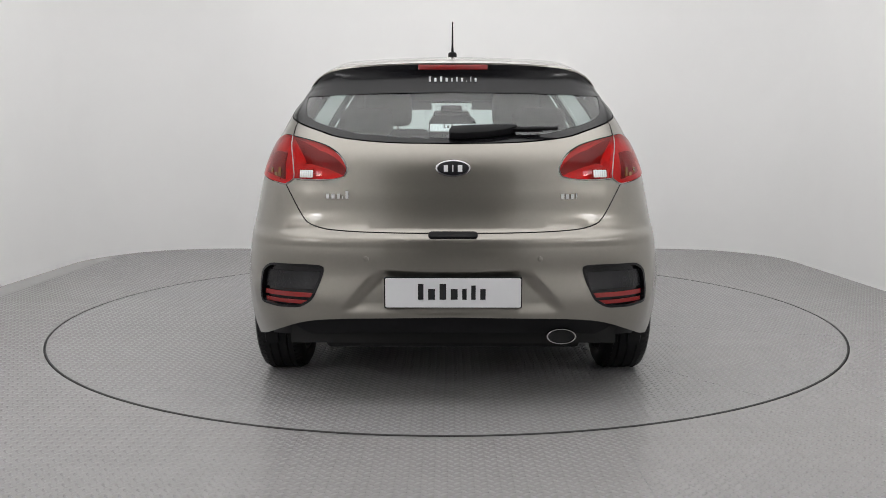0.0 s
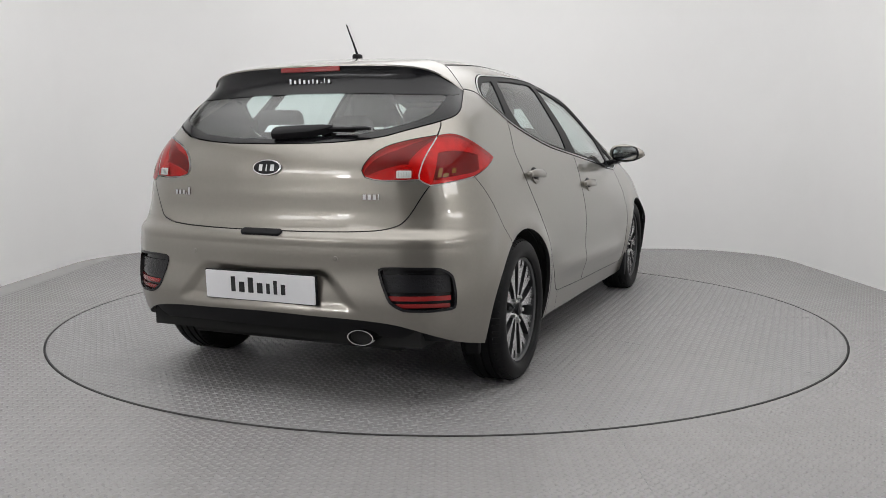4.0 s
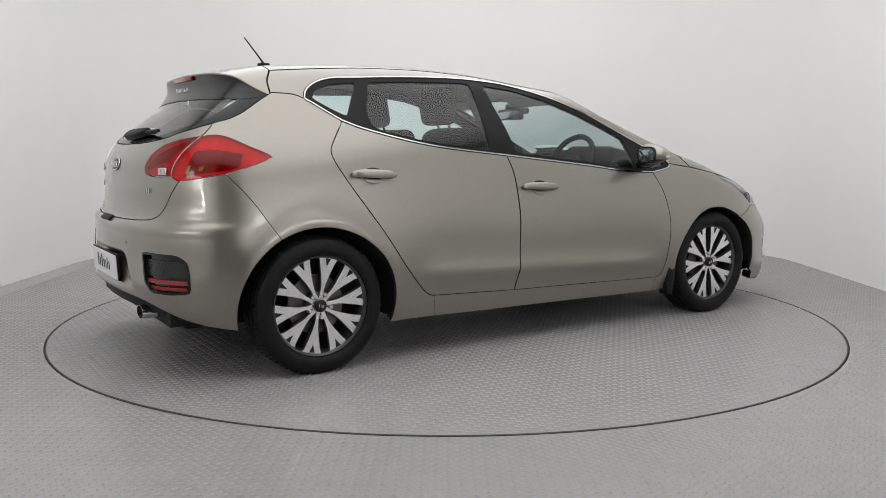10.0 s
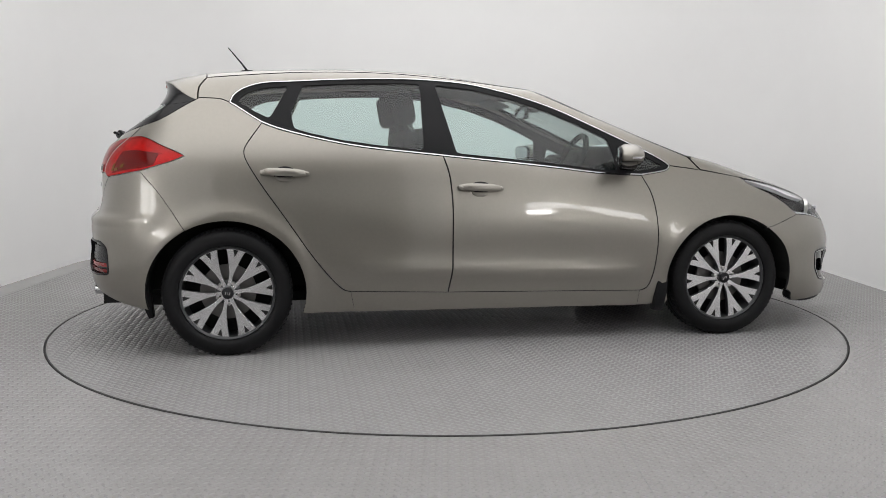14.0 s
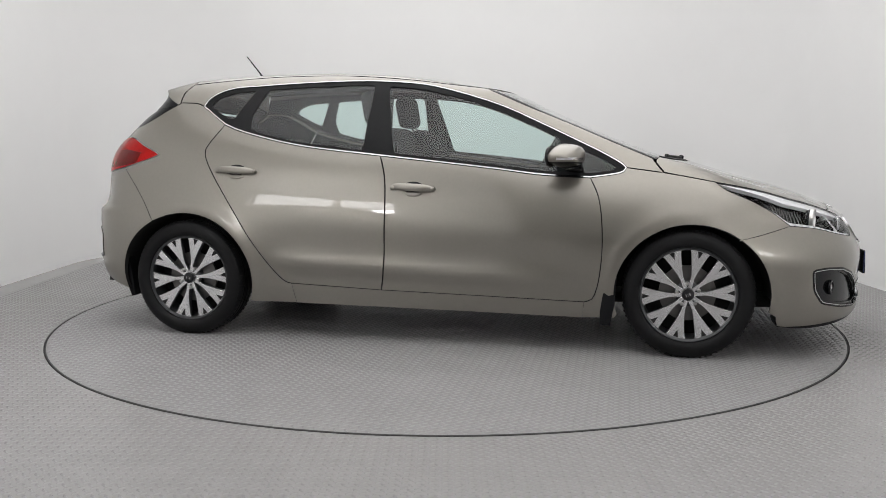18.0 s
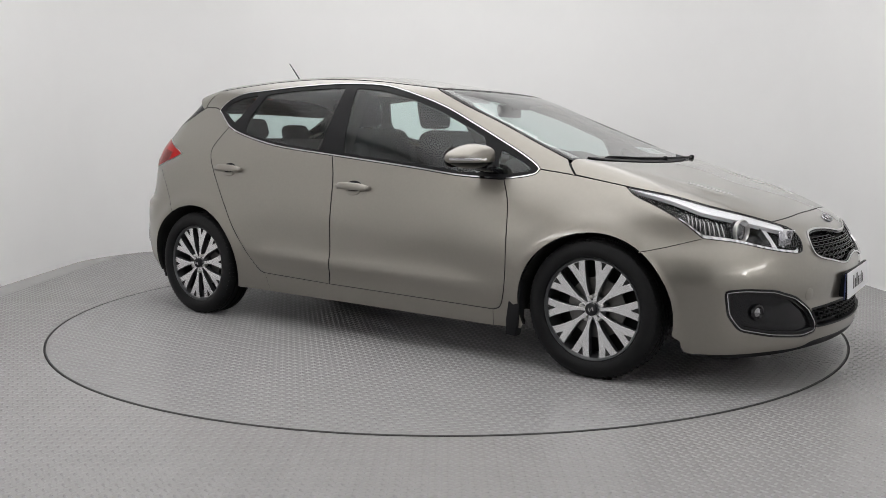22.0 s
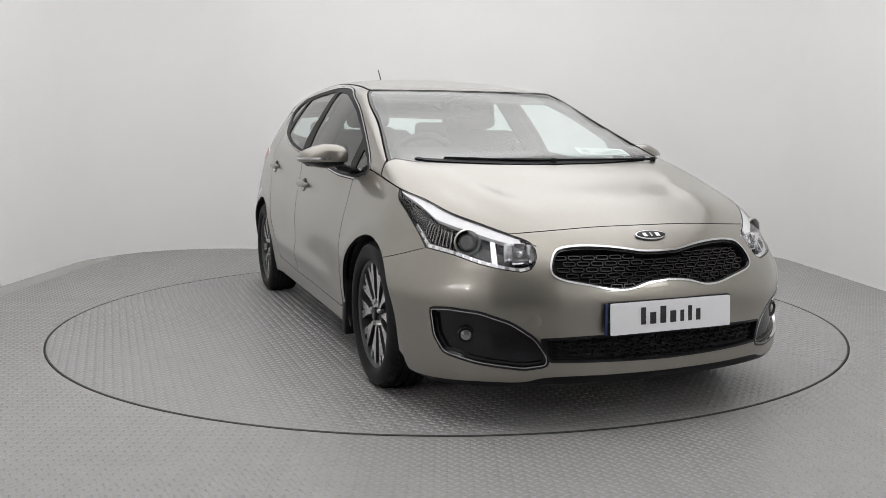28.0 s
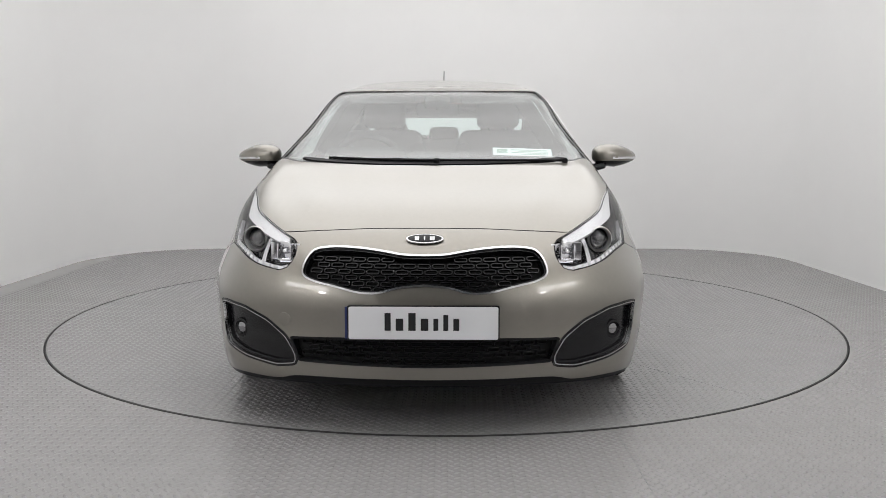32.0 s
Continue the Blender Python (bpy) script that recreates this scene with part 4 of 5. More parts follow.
# ---------------------------------------------------------------- rear end
M_SMOKED = mat("smoked_lens", (.012, .012, .014), .22, bump=.9, bump_scale=120, spec=.35)
TAIL_OUT = join(TAIL_SPLIT, TAIL_UP, TAIL_LOW_S, TAIL_LOW_R)
TAIL_IN = join(TAIL_IN_UP[::-1], TAIL_IN_LOW[::-1], TAIL_SPLIT[np.argmin(np.linalg.norm(TAIL_SPLIT - TAIL_IN_LOW[0], axis=1)):])
LOW_OUT = join(TAIL_LOW_R[::-1], TAIL_LOW_S[::-1])
UP_OUT = join(TAIL_UP)
for mirror in (False, True):
    lamp = panel("tail_lamp", "rwrap", TAIL_OUT, M_RED, car, "red tail lamp cluster", mirror=mirror, grid=.025, off=.004, rim=.016, gap=.0024, rim_mat=M_LAMP_BACK)
    lamp.visible_shadow = False
    panel("reflector", "rwrap", TAIL_OUT, M_LAMP_BACK, lamp, "ribbed silver reflector", mirror=mirror, grid=.03, off=-.012, rim=0, gap=-.001)
    strip("brake_segment", "rwrap", UP_OUT, LOW_OUT, .34, .90, M_LAMP_SHADE, lamp, "darker brake segment", mirror=mirror, off=-.009, s0=.02, s1=.62, m=5, thick=.003)
    strip("light_guide", "rwrap", UP_OUT, LOW_OUT, .29, .33, M_PLATE, lamp, mirror=mirror, off=-.007, s0=.04, s1=.66, m=3, thick=.005)
    strip("lower_guide", "rwrap", UP_OUT, LOW_OUT, .88, .93, M_PLATE, lamp, mirror=mirror, off=-.007, s0=.10, s1=.72, m=3, thick=.005)
    for s0, s1, t0, t1 in ((.045, .085, .68, .86), (.10, .155, .80, .87), (.19, .235, .72, .82)):
        strip("indicator_facet", "rwrap", UP_OUT, LOW_OUT, t0, t1, M_AMBER, lamp, "amber indicator facet", mirror=mirror, off=.0046, s0=s0, s1=s1, n=6, m=3, thick=.003)
    inner = panel("inner_tail_lamp", "rwrap", TAIL_IN, M_RED, tailgate, "red lamp on the tailgate", mirror=mirror, grid=.025, off=.004, rim=.016, gap=.0024, rim_mat=M_LAMP_BACK)
    inner.visible_shadow = False
    low_in = join(TAIL_IN_LOW[::-1], TAIL_SPLIT[1:])
    panel("reflector", "rwrap", TAIL_IN, M_LAMP_BACK, inner, "ribbed silver reflector", mirror=mirror, grid=.03, off=-.012, rim=0, gap=-.001)
    strip("lamp_segment", "rwrap", TAIL_IN_UP, low_in, .12, .50, M_LAMP_SHADE, inner, "darker upper segment", mirror=mirror, off=-.009, s0=.05, s1=.95, m=5, thick=.003)
    strip("light_guide", "rwrap", TAIL_IN_UP, low_in, .53, .57, M_PLATE, inner, mirror=mirror, off=-.007, s0=.06, s1=.92, m=3, thick=.006)
    m = spot("rwrap", math.atan2(-.575, .73), .925, .003, mirror)
    part("reverse_lamp", moved(slab(rounded(.058, .030, .004), .003, .001), m), M_CLEARLENS, inner, "clear reversing lamp")
    part("lens_frame", moved(slab(rounded(.068, .039, .006), .0025, .001), m), M_RED_DARK, inner, "dark red frame")
    for k in range(5):
        part("lens_rib", moved(box(.0012, .022, .0016, (-.020 + .010 * k, 0, .0032)), m), M_LAMP_SHADE, inner)

    # dark fog and reflector unit in the bumper
    unit = panel("rear_fog_unit", "rwrap", R_FOG, M_GLOSS, car, "dark rear fog lamp with red reflector bars", mirror=mirror, grid=.03, off=-.018, rim=0, gap=-.003)
    panel("bezel", "rwrap", R_FOG, M_GLOSS, unit, mirror=mirror, grid=.05, off=.003, rim=.03, gap=-.001, holes=[frame_ring(R_FOG, "rwrap", .009)])
    up = line("rwrap", [(-2.012, -.508, .545), (-1.905, -.762, .545)])
    lo = line("rwrap", [(-2.018, -.548, .410), (-1.895, -.768, .410)])
    strip("fog_lens", "rwrap", up, lo, 0.0, .50, M_SMOKED, unit, "ribbed smoked lens", mirror=mirror, off=-.012, m=4)
    strip("reflector_bar", "rwrap", up, lo, .60, .74, M_RED_REFLECT, unit, "red reflector bar", mirror=mirror, off=-.010, m=3, s0=.02, s1=.98)
    strip("reflector_bar", "rwrap", up, lo, .83, .95, M_RED_REFLECT, unit, "red reflector bar", mirror=mirror, off=-.010, m=3, s0=.06, s1=.96)
    # parking sensors
    for y in (-.335,):
        part("parking_sensor", moved(slab(oval(.010, .010, 20), .003, .001), spot("rear", y, .602, 0, mirror)), M_PAINT, rear_bumper)


def number_plate(m, label, band):
    plate = part("number_plate", moved(slab(rounded(.520, .114, .006), .004, .001), m), M_PLATE, car, label, smooth=False)
    part("plate_holder", moved(slab(rounded(.530, .122, .006), .010, .002), m @ pose(0, 0, -.011)), M_BLACK, plate)
    h = .062
    word(plate, m @ pose(-.005, -.026, .0045), [w * h * 1.0 for w in WORD_W], [k * h for k in WORD_H], h * .12, .0006, M_INK, "plate_lettering")
    return plate


REAR_PLATE = Matrix(((0, -.05, -.999, -2.074), (-1, 0, 0, 0), (0, .999, -.05, .475), (0, 0, 0, 1)))
FRONT_PLATE = Matrix(((0, -.045, .999, 2.262), (1, 0, 0, 0), (0, .999, .045, .424), (0, 0, 0, 1)))
number_plate(REAR_PLATE, "white rear plate with black bars", False)
number_plate(FRONT_PLATE, "white front plate with black bars", True)
part("plate_mount", box(.07, .50, .10, (2.222, 0, .424), bevel=.01), M_BLACK, front_bumper)
part("plate_band", box(.004, .012, .112, (2.255, -.268, .424)), M_PLATE_BAND, front_bumper)
part("plate_lamp_recess", moved(slab(rounded(.19, .034, .015), .02, .004), spot("rear", 0, .694, -.012)), M_BLACK, tailgate, "dark tailgate grip")


M_BADGE_BAR = mat("badge_silver", (.75, .75, .76), .35, .1, coat=.4)


def badge(m, parent, rx, ry):
    b = part("badge", moved(slab(oval(rx, ry), .005, .002), m), M_CHROME, parent, "oval chrome and black emblem")
    part("badge_field", moved(slab(oval(rx * .90, ry * .84), .0058, .0006), m), M_BADGE, b)
    word(b, m @ pose(0, -ry * .45, .0058), [rx * .34, rx * .10, rx * .38], [ry * .8] * 3, rx * .16, .001, M_BADGE_BAR, "badge_bars", "silver bars on the emblem")


badge(spot("rear", 0, .948, .001), tailgate, .068, .033)
word(tailgate, spot("rear", .452, .842, .001) @ pose(0, -.012, 0), [.019, .019, .019, .006, .017], [.019, .019, .019, .010, .030], .004, .002, M_CHROME, "model_mark", "small chrome bars")
word(tailgate, spot("rear", -.452, .838, .001) @ pose(0, -.010, 0), [.018, .018, .019, .006], [.020, .020, .020, .022], .003, .002, M_CHROME, "model_mark", "small chrome bars")

# rear wiper
wm = spot("rear", -.12, 1.082, .004)
arm = part("rear_wiper", moved(merged(slab([(-.135, -.026), (-.10, -.032), (.03, -.026), (.10, -.012), (.135, .002), (.13, .018), (.06, .022), (-.05, .024), (-.125, .020), (-.138, 0)], .030, .010)), wm @ pose(0, 0, 0, 0, 0, 3)), M_BLACK, car, "black rear wiper")
part("wiper_blade", moved(merged(box(.19, .013, .012, (.20, .004, .016), bevel=.003), box(.30, .006, .014, (.08, .006, .007))), wm @ pose(0, 0, 0, 0, 0, 1)), M_BLACK, arm)


# ---------------------------------------------------------------- spoiler
def build_spoiler():
    n = 61
    edge = join(line("top", [(-1.452, 0), (-1.442, -.3), (-1.419, -.525)]), line("side", [(-1.419, 1.384), (-1.456, 1.33), (-1.459, 1.272)]))
    lip = run([(-1.662, 0, 1.380), (-1.656, -.20, 1.378), (-1.640, -.38, 1.371), (-1.612, -.48, 1.361), (-1.580, -.545, 1.345), (-1.548, -.590, 1.318), (-1.505, -.620, 1.287), (-1.466, -.636, 1.267)], .02)
    foot = line("rwrap", [(-1.66, 0, 1.256), (-1.64, -.3, 1.252), (-1.58, -.50, 1.244), (-1.53, -.60, 1.246), (-1.470, -.637, 1.262)])
    def halves(q, corner):
        k = int(np.argmin(np.linalg.norm(q - np.array(corner), axis=1)))
        return np.vstack([resample(q[:k + 1], 41), resample(q[k:], n - 40)[1:]])
    E, L, G = halves(edge, (-1.419, -.525, 1.384)), halves(lip, (-1.580, -.545, 1.345)), halves(foot, (-1.55, -.585, 1.246))
    NE = normals(E)
    sets = {"spoiler": [], "spoiler_underside": []}
    for e, l, g, ne in zip(E, L, G, NE):
        t = np.linspace(0, 1, 12)[:, None]
        bulge = np.linalg.norm(l - e) * .014
        row = e + (l - e) * t + ne * bulge * np.sin(np.pi * t)
        drop = np.linspace(0, 1, 4)[1:, None] * np.array([0, 0, -.006])
        sets["spoiler"].append(np.vstack([row, l + drop * min(1, np.linalg.norm(l - e) / .12)]))
        a = sets["spoiler"][-1][-1]
        u = np.linspace(0, 1, 8)[:, None]
        sets["spoiler_underside"].append(a + (g - a) * u + np.array([.022, 0, .006]) * np.sin(np.pi * u) * min(1, np.linalg.norm(g - a) / .08))
    host = car
    for nm, mt, lab in (("spoiler", M_PAINT, "body-coloured roof spoiler"), ("spoiler_underside", M_GLOSS, "gloss black spoiler underside")):
        rows = [mirrored(r) for r in sets[nm][:0:-1]] + sets[nm]
        m = len(rows[0])
        bm = bmesh.new()
        bv = [bm.verts.new(p) for r in rows for p in r]
        for i in range(len(rows) - 1):
            for k in range(m - 1):
                q = [bv[i * m + k], bv[i * m + k + 1], bv[(i + 1) * m + k + 1], bv[(i + 1) * m + k]]
                bm.faces.new(q)
        bmesh.ops.recalc_face_normals(bm, faces=bm.faces)
        if (sum(q.normal.z for q in bm.faces) < 0) if nm == "spoiler" else (sum(q.normal.x for q in bm.faces) > 0):
            bmesh.ops.reverse_faces(bm, faces=bm.faces)
        ob = part(nm, bm, mt, host, lab)
        if nm == "spoiler":
            host = ob
    part("brake_light", box(.012, .292, .021, (-1.662, 0, 1.361), (0, 8, 0), .003), M_RED_REFLECT, host, "slim red high brake light")
    m = Matrix(((0, -.05, -.9987, -1.668), (-1, 0, 0, 0), (0, .9987, -.05, 1.302), (0, 0, 0, 1)))
    word(host, m, [.013, .014, .014, .014, .010, .010, .012, .004, .006, .013], [.021, .015, .021, .015, .015, .019, .015, .004, .020, .015], .0105, .001, M_PLATE, "spoiler_lettering")


build_spoiler()
# aerial
ant = part("aerial", moved(slab(oval(.034, .020, 24), .022, .008), pose(-1.235, 0, 1.446, 0, -2, 0)), M_BLACK, car, "black roof aerial on a small foot")
part("mast", tube([(-1.235, 0, 1.462), (-1.26, 0, 1.497), (-1.338, 0, 1.592)], [.0065, .0045, .003], 8), M_BLACK, ant)
part("exhaust", moved(lathe([(.030, 0), (.033, 0), (.033, .14), (.030, .14)], 36), pose(-2.02, -.425, .292) @ pose(0, 0, 0, 0, 0, -90) @ Matrix.Diagonal((1.75, 1, .92, 1))), M_CHROME, car, "oval chrome exhaust tip")
part("exhaust_inside", moved(lathe([(0, .02), (.0305, .02), (.0305, .10), (0, .10)], 30), pose(-2.02, -.425, .292) @ pose(0, 0, 0, 0, 0, -90) @ Matrix.Diagonal((1.75, 1, .92, 1))), M_GAP, car)


# ---------------------------------------------------------------- front end
LAMP = join(LAMP_LOW, LAMP_UNDER, LAMP_IN, LAMP_TOP)
LAMP_BOTTOM = join(LAMP_IN[:4][::-1], LAMP_UNDER[::-1], LAMP_LOW[::-1])
LAMP_UPPER = join(LAMP_IN[-3:], LAMP_TOP)


def facing(at, direction):
    """A pose at a point, z along the direction."""
    return Matrix.Translation(at) @ Vector(direction).to_track_quat("Z", "Y").to_matrix().to_4x4()


for mirror in (False, True):
    fl = (lambda b: moved(b, FLIP)) if mirror else (lambda b: b)
    lamp = panel("headlamp", "fwrap", LAMP, M_LAMP_GREY, car, "swept-back clear headlamp with projector lens", mirror=mirror, grid=.04, off=-.055, rim=0, gap=-.004)
    panel("lamp_rim", "fwrap", LAMP, M_GLOSS, lamp, "thin black lamp edge", mirror=mirror, grid=.05, off=-.001, rim=.056, gap=.001, holes=[frame_ring(LAMP, "fwrap", .0026)])
    ob = panel("lens_cover", "fwrap", LAMP, M_LENS, lamp, "clear lens cover", mirror=mirror, grid=.03, off=0, rim=0, gap=.003)
    ob.visible_shadow = False
    strip("light_guide", "fwrap", LAMP_UPPER, LAMP_BOTTOM, -.04, .25, M_LAMP_WHITE, lamp, "white light-guide strip", mirror=mirror, off=-.006, s0=.015, s1=.985, thick=.02)
    strip("lower_guide", "fwrap", LAMP_UPPER, LAMP_BOTTOM, .87, .985, M_LAMP_SILVER, lamp, "silver lower strip", mirror=mirror, off=-.012, s0=.03, s1=.68, thick=.015)
    for k in range(14):
        strip("lower_light", "fwrap", LAMP_UPPER, LAMP_BOTTOM, .89, .97, M_LAMP_WHITE, lamp, mirror=mirror, off=-.008, s0=.05 + k * .042, s1=.075 + k * .042, n=4, m=3, thick=.003)
    strip("outer_reflector", "fwrap", LAMP_UPPER, LAMP_BOTTOM, .34, .84, M_LAMP_GREY, lamp, "dark indicator reflector", mirror=mirror, off=-.038, s0=.44, s1=.66, m=5, thick=.02)
    for k in range(9):
        strip("reflector_rib", "fwrap", LAMP_UPPER, LAMP_BOTTOM, .38, .82, M_DARK_CHROME, lamp, mirror=mirror, off=-.030, s0=.425 + k * .024, s1=.431 + k * .024, n=3, m=4, thick=.010)
    strip("divider", "fwrap", LAMP_UPPER, LAMP_BOTTOM, .24, .90, M_LAMP_SILVER, lamp, "chrome divider", mirror=mirror, off=-.016, s0=.165, s1=.192, n=4, m=6, thick=.03)
    # projector
    c = place("fwrap", np.array([math.atan2(-.660, .730)]), np.array([.680]))[0]
    d = Vector((.93, -.30, 0)).normalized()
    at = Vector(c) - d * .042
    pm = facing(at, d)
    part("projector_ring", fl(moved(lathe([(.040, .0), (.046, .0), (.050, .016), (.046, .020), (.042, .012)], 48, "z"), pm)), M_SATIN, lamp, "silver projector ring")
    part("projector_bowl", fl(moved(lathe([(.0, -.03), (.040, -.02), (.046, .0), (.040, .001), (.034, -.012), (.0, -.022)], 48, "z"), pm)), M_GLOSS, lamp)
    lens = [(.034 * math.cos(a), .022 * math.sin(a) - .008) for a in np.linspace(0, math.pi / 2, 10)]
    part("projector_lens", fl(moved(lathe([(0, -.012), (.034, -.012)] + lens[:-1] + [(0, .014)], 40, "z"), pm)), mat("lens_glass", (.02, .022, .025), .03, coat=1.0, spec=.9), lamp, "dark round projector lens")
    # inner reflector box
    c2 = place("fwrap", np.array([math.atan2(-.517, .868)]), np.array([.648]))[0]
    at2 = Vector(c2) - Vector((.96, -.25, 0)) * .038
    pm2 = facing(at2, (.95, -.30, 0))
    for k, (u, v, w, h, tilt) in enumerate(((-.040, .002, .036, .064, 26), (.0, .022, .040, .030, -8), (.044, -.002, .040, .066, -20), (.010, -.032, .070, .016, 4), (.078, -.006, .030, .050, -34))):
        part("reflector_facet", fl(moved(box(w, h, .004, (u, v, .012), (0, tilt, 0), .001), pm2)), M_LAMP_SILVER, lamp)
    part("main_reflector", fl(moved(merged(box(.052, .058, .004, (0, 0, 0)), box(.004, .058, .03, (-.026, 0, .012)), box(.004, .058, .03, (.026, 0, .012)), box(.052, .004, .03, (0, -.028, .012)),
                                           lathe([(0, 0), (.011, 0), (.011, .018), (0, .024)], 20, "z")), pm2)), M_LAMP_SILVER, lamp, "stepped silver main-beam reflector")
    # fog-lamp surround
    pocket = panel("fog_pocket", "fwrap", FOG_F, M_GLOSS, car, "black fog-lamp pocket with chrome edge", mirror=mirror, grid=.03, off=-.022, rim=0, gap=-.004)
    panel("bezel", "fwrap", FOG_F, M_GLOSS, pocket, "gloss black bezel", mirror=mirror, grid=.05, off=-.001, rim=.028, gap=-.002, holes=[frame_ring(FOG_F, "fwrap", .009)])
    panel("chrome_edge", "fwrap", frame_ring(FOG_F, "fwrap", .009), M_CHROME, pocket, "chrome edge strip", mirror=mirror, grid=.05, off=.002, rim=.012, gap=0, holes=[frame_ring(FOG_F, "fwrap", .0125)])
    panel("inner_bezel", "fwrap", frame_ring(FOG_F, "fwrap", .0125), M_GLOSS, pocket, "gloss black inner edge", mirror=mirror, grid=.05, off=-.012, rim=.014, gap=0, holes=[frame_ring(FOG_F, "fwrap", .024)])
    c3 = place("fwrap", np.array([math.atan2(-.695, .80)]), np.array([.352]))[0]
    d3 = Vector((.90, -.43, 0)).normalized()
    pm3 = facing(Vector(c3) - d3 * .022, d3)
    part("fog_ring", fl(moved(lathe([(.019, 0), (.036, 0), (.034, .008), (.026, .010), (.021, .002)], 40, "z"), pm3)), M_GLOSS, pocket)
    part("fog_lens", fl(moved(lathe([(0, -.004), (.021, -.002), (.019, .004), (.010, .007), (0, .008)], 36, "z"), pm3)), mat("fog_glass", (.30, .30, .31), .06, .8, coat=1.0), pocket, "round bright fog lamp")

# grille
grille = panel("grille", "front", GRILLE, M_GAP, car, "black honeycomb grille in a chrome frame", grid=.05, off=-.035, rim=0, gap=-.004)
panel("grille_frame", "front", GRILLE, M_CHROME, grille, "chrome grille frame", grid=.05, off=.006, rim=.03, gap=.0, holes=[frame_ring(GRILLE, "front", .0065)])
panel("grille_inner_frame", "front", frame_ring(GRILLE, "front", .006), M_GLOSS, grille, grid=.05, off=-.002, rim=.03, gap=0, holes=[frame_ring(GRILLE, "front", .012)])


def honeycomb(name, loop, parent, material, dx, dz, w, h, off, edge):
    poly = inset(np.stack(flat("front", loop), -1), edge)
    lo, hi = poly.min(0), poly.max(0)
    bm = bmesh.new()
    o, i = rounded(w, h, h * .42, 3), rounded(w - .007, h - .007, (h - .007) * .42, 3)
    r = 0
    z = lo[1] + dz / 2
    while z < hi[1]:
        y = -dx * 12 + (dx / 2 if r % 2 else 0)
        while y < dx * 12:
            corners = np.array([(y - w * .4, z), (y + w * .4, z), (y, z + h * .4), (y, z - h * .4)])
            if inside_poly(corners[:, 0], corners[:, 1], poly).all():
                m = spot("front", y, z, off)
                n = len(o)
                vo = [bm.verts.new(m @ Vector((a, b, 0))) for a, b in o]
                vi = [bm.verts.new(m @ Vector((a, b, 0))) for a, b in i]
                vb = [bm.verts.new(m @ Vector((a, b, -.012))) for a, b in i]
                vc = [bm.verts.new(m @ Vector((a, b, -.012))) for a, b in o]
                for k in range(n):
                    j = (k + 1) % n
                    bm.faces.new((vo[k], vo[j], vi[j], vi[k]))
                    bm.faces.new((vi[k], vi[j], vb[j], vb[k]))
                    bm.faces.new((vo[j], vo[k], vc[k], vc[j]))
            y += dx
        z += dz
        r += 1
    return part(name, bm, material, parent, "black honeycomb mesh", smooth=False)


honeycomb("grille_mesh", GRILLE, grille, M_GLOSS, .052, .0205, .047, .0185, -.012, .008)
low = panel("lower_grille", "front", LOW_GR, M_GAP, car, "black lower grille", grid=.06, off=-.03, rim=0, gap=-.004)
panel("lower_frame", "front", LOW_GR, M_BLACK, low, grid=.06, off=.001, rim=.03, gap=-.001, holes=[frame_ring(LOW_GR, "front", .008)])
honeycomb("lower_mesh", LOW_GR, low, M_BLACK, .050, .0200, .045, .0180, -.012, .008)
badge(spot("fwrap", 0, .699, .002), front_bumper, .068, .026)
part("tow_eye_cover", moved(slab(oval(.026, .026, 28), .0012, .0006), spot("front", -.505, .415, 0)), M_PAINT, front_bumper, "round tow-eye cover")

# front wipers and scuttle
for pts in ([(1.27, .60, .985), (1.295, .40, .985), (1.315, .05, .985), (1.285, -.25, .985)], [(1.325, .02, .975), (1.30, -.2, .985), (1.265, -.35, .985), (1.225, -.48, .985)]):
    q = run(pts, .05)
    lift = place("top", q[:, 0], q[:, 1])
    w = part("wiper", tube([tuple(p + np.array([0, 0, .010])) for p in lift], [.007] + [.0045] * (len(lift) - 2) + [.003], 8), M_BLACK, car, "black windscreen wiper")
    part("blade", tube([tuple(p + np.array([-.012, 0, .004])) for p in lift[1:]], .0035, 6), M_BLACK, w)
    m = facing(tuple(lift[0] + np.array([0, 0, .01])), (0.2, 0, 1))
    part("wiper_pivot", moved(lathe([(0, -.02), (.014, -.02), (.013, .006), (.008, .011), (0, .011)], 20, "z"), m), M_BLACK, w)
SCUTTLE = full(join(line("top", [(1.312, 0), (1.285, -.25), (1.235, -.45), (1.175, -.60)]), line("top", [(1.175, -.60), (1.190, -.612)], smooth=False),
                    line("top", [(1.190, -.612), (1.238, -.555), (1.283, -.45), (1.338, -.25), (1.360, 0)])))
panel("scuttle", "top", SCUTTLE, M_BLACK, car, "black plastic scuttle panel", off=.002, rim=.01, grid=.05)


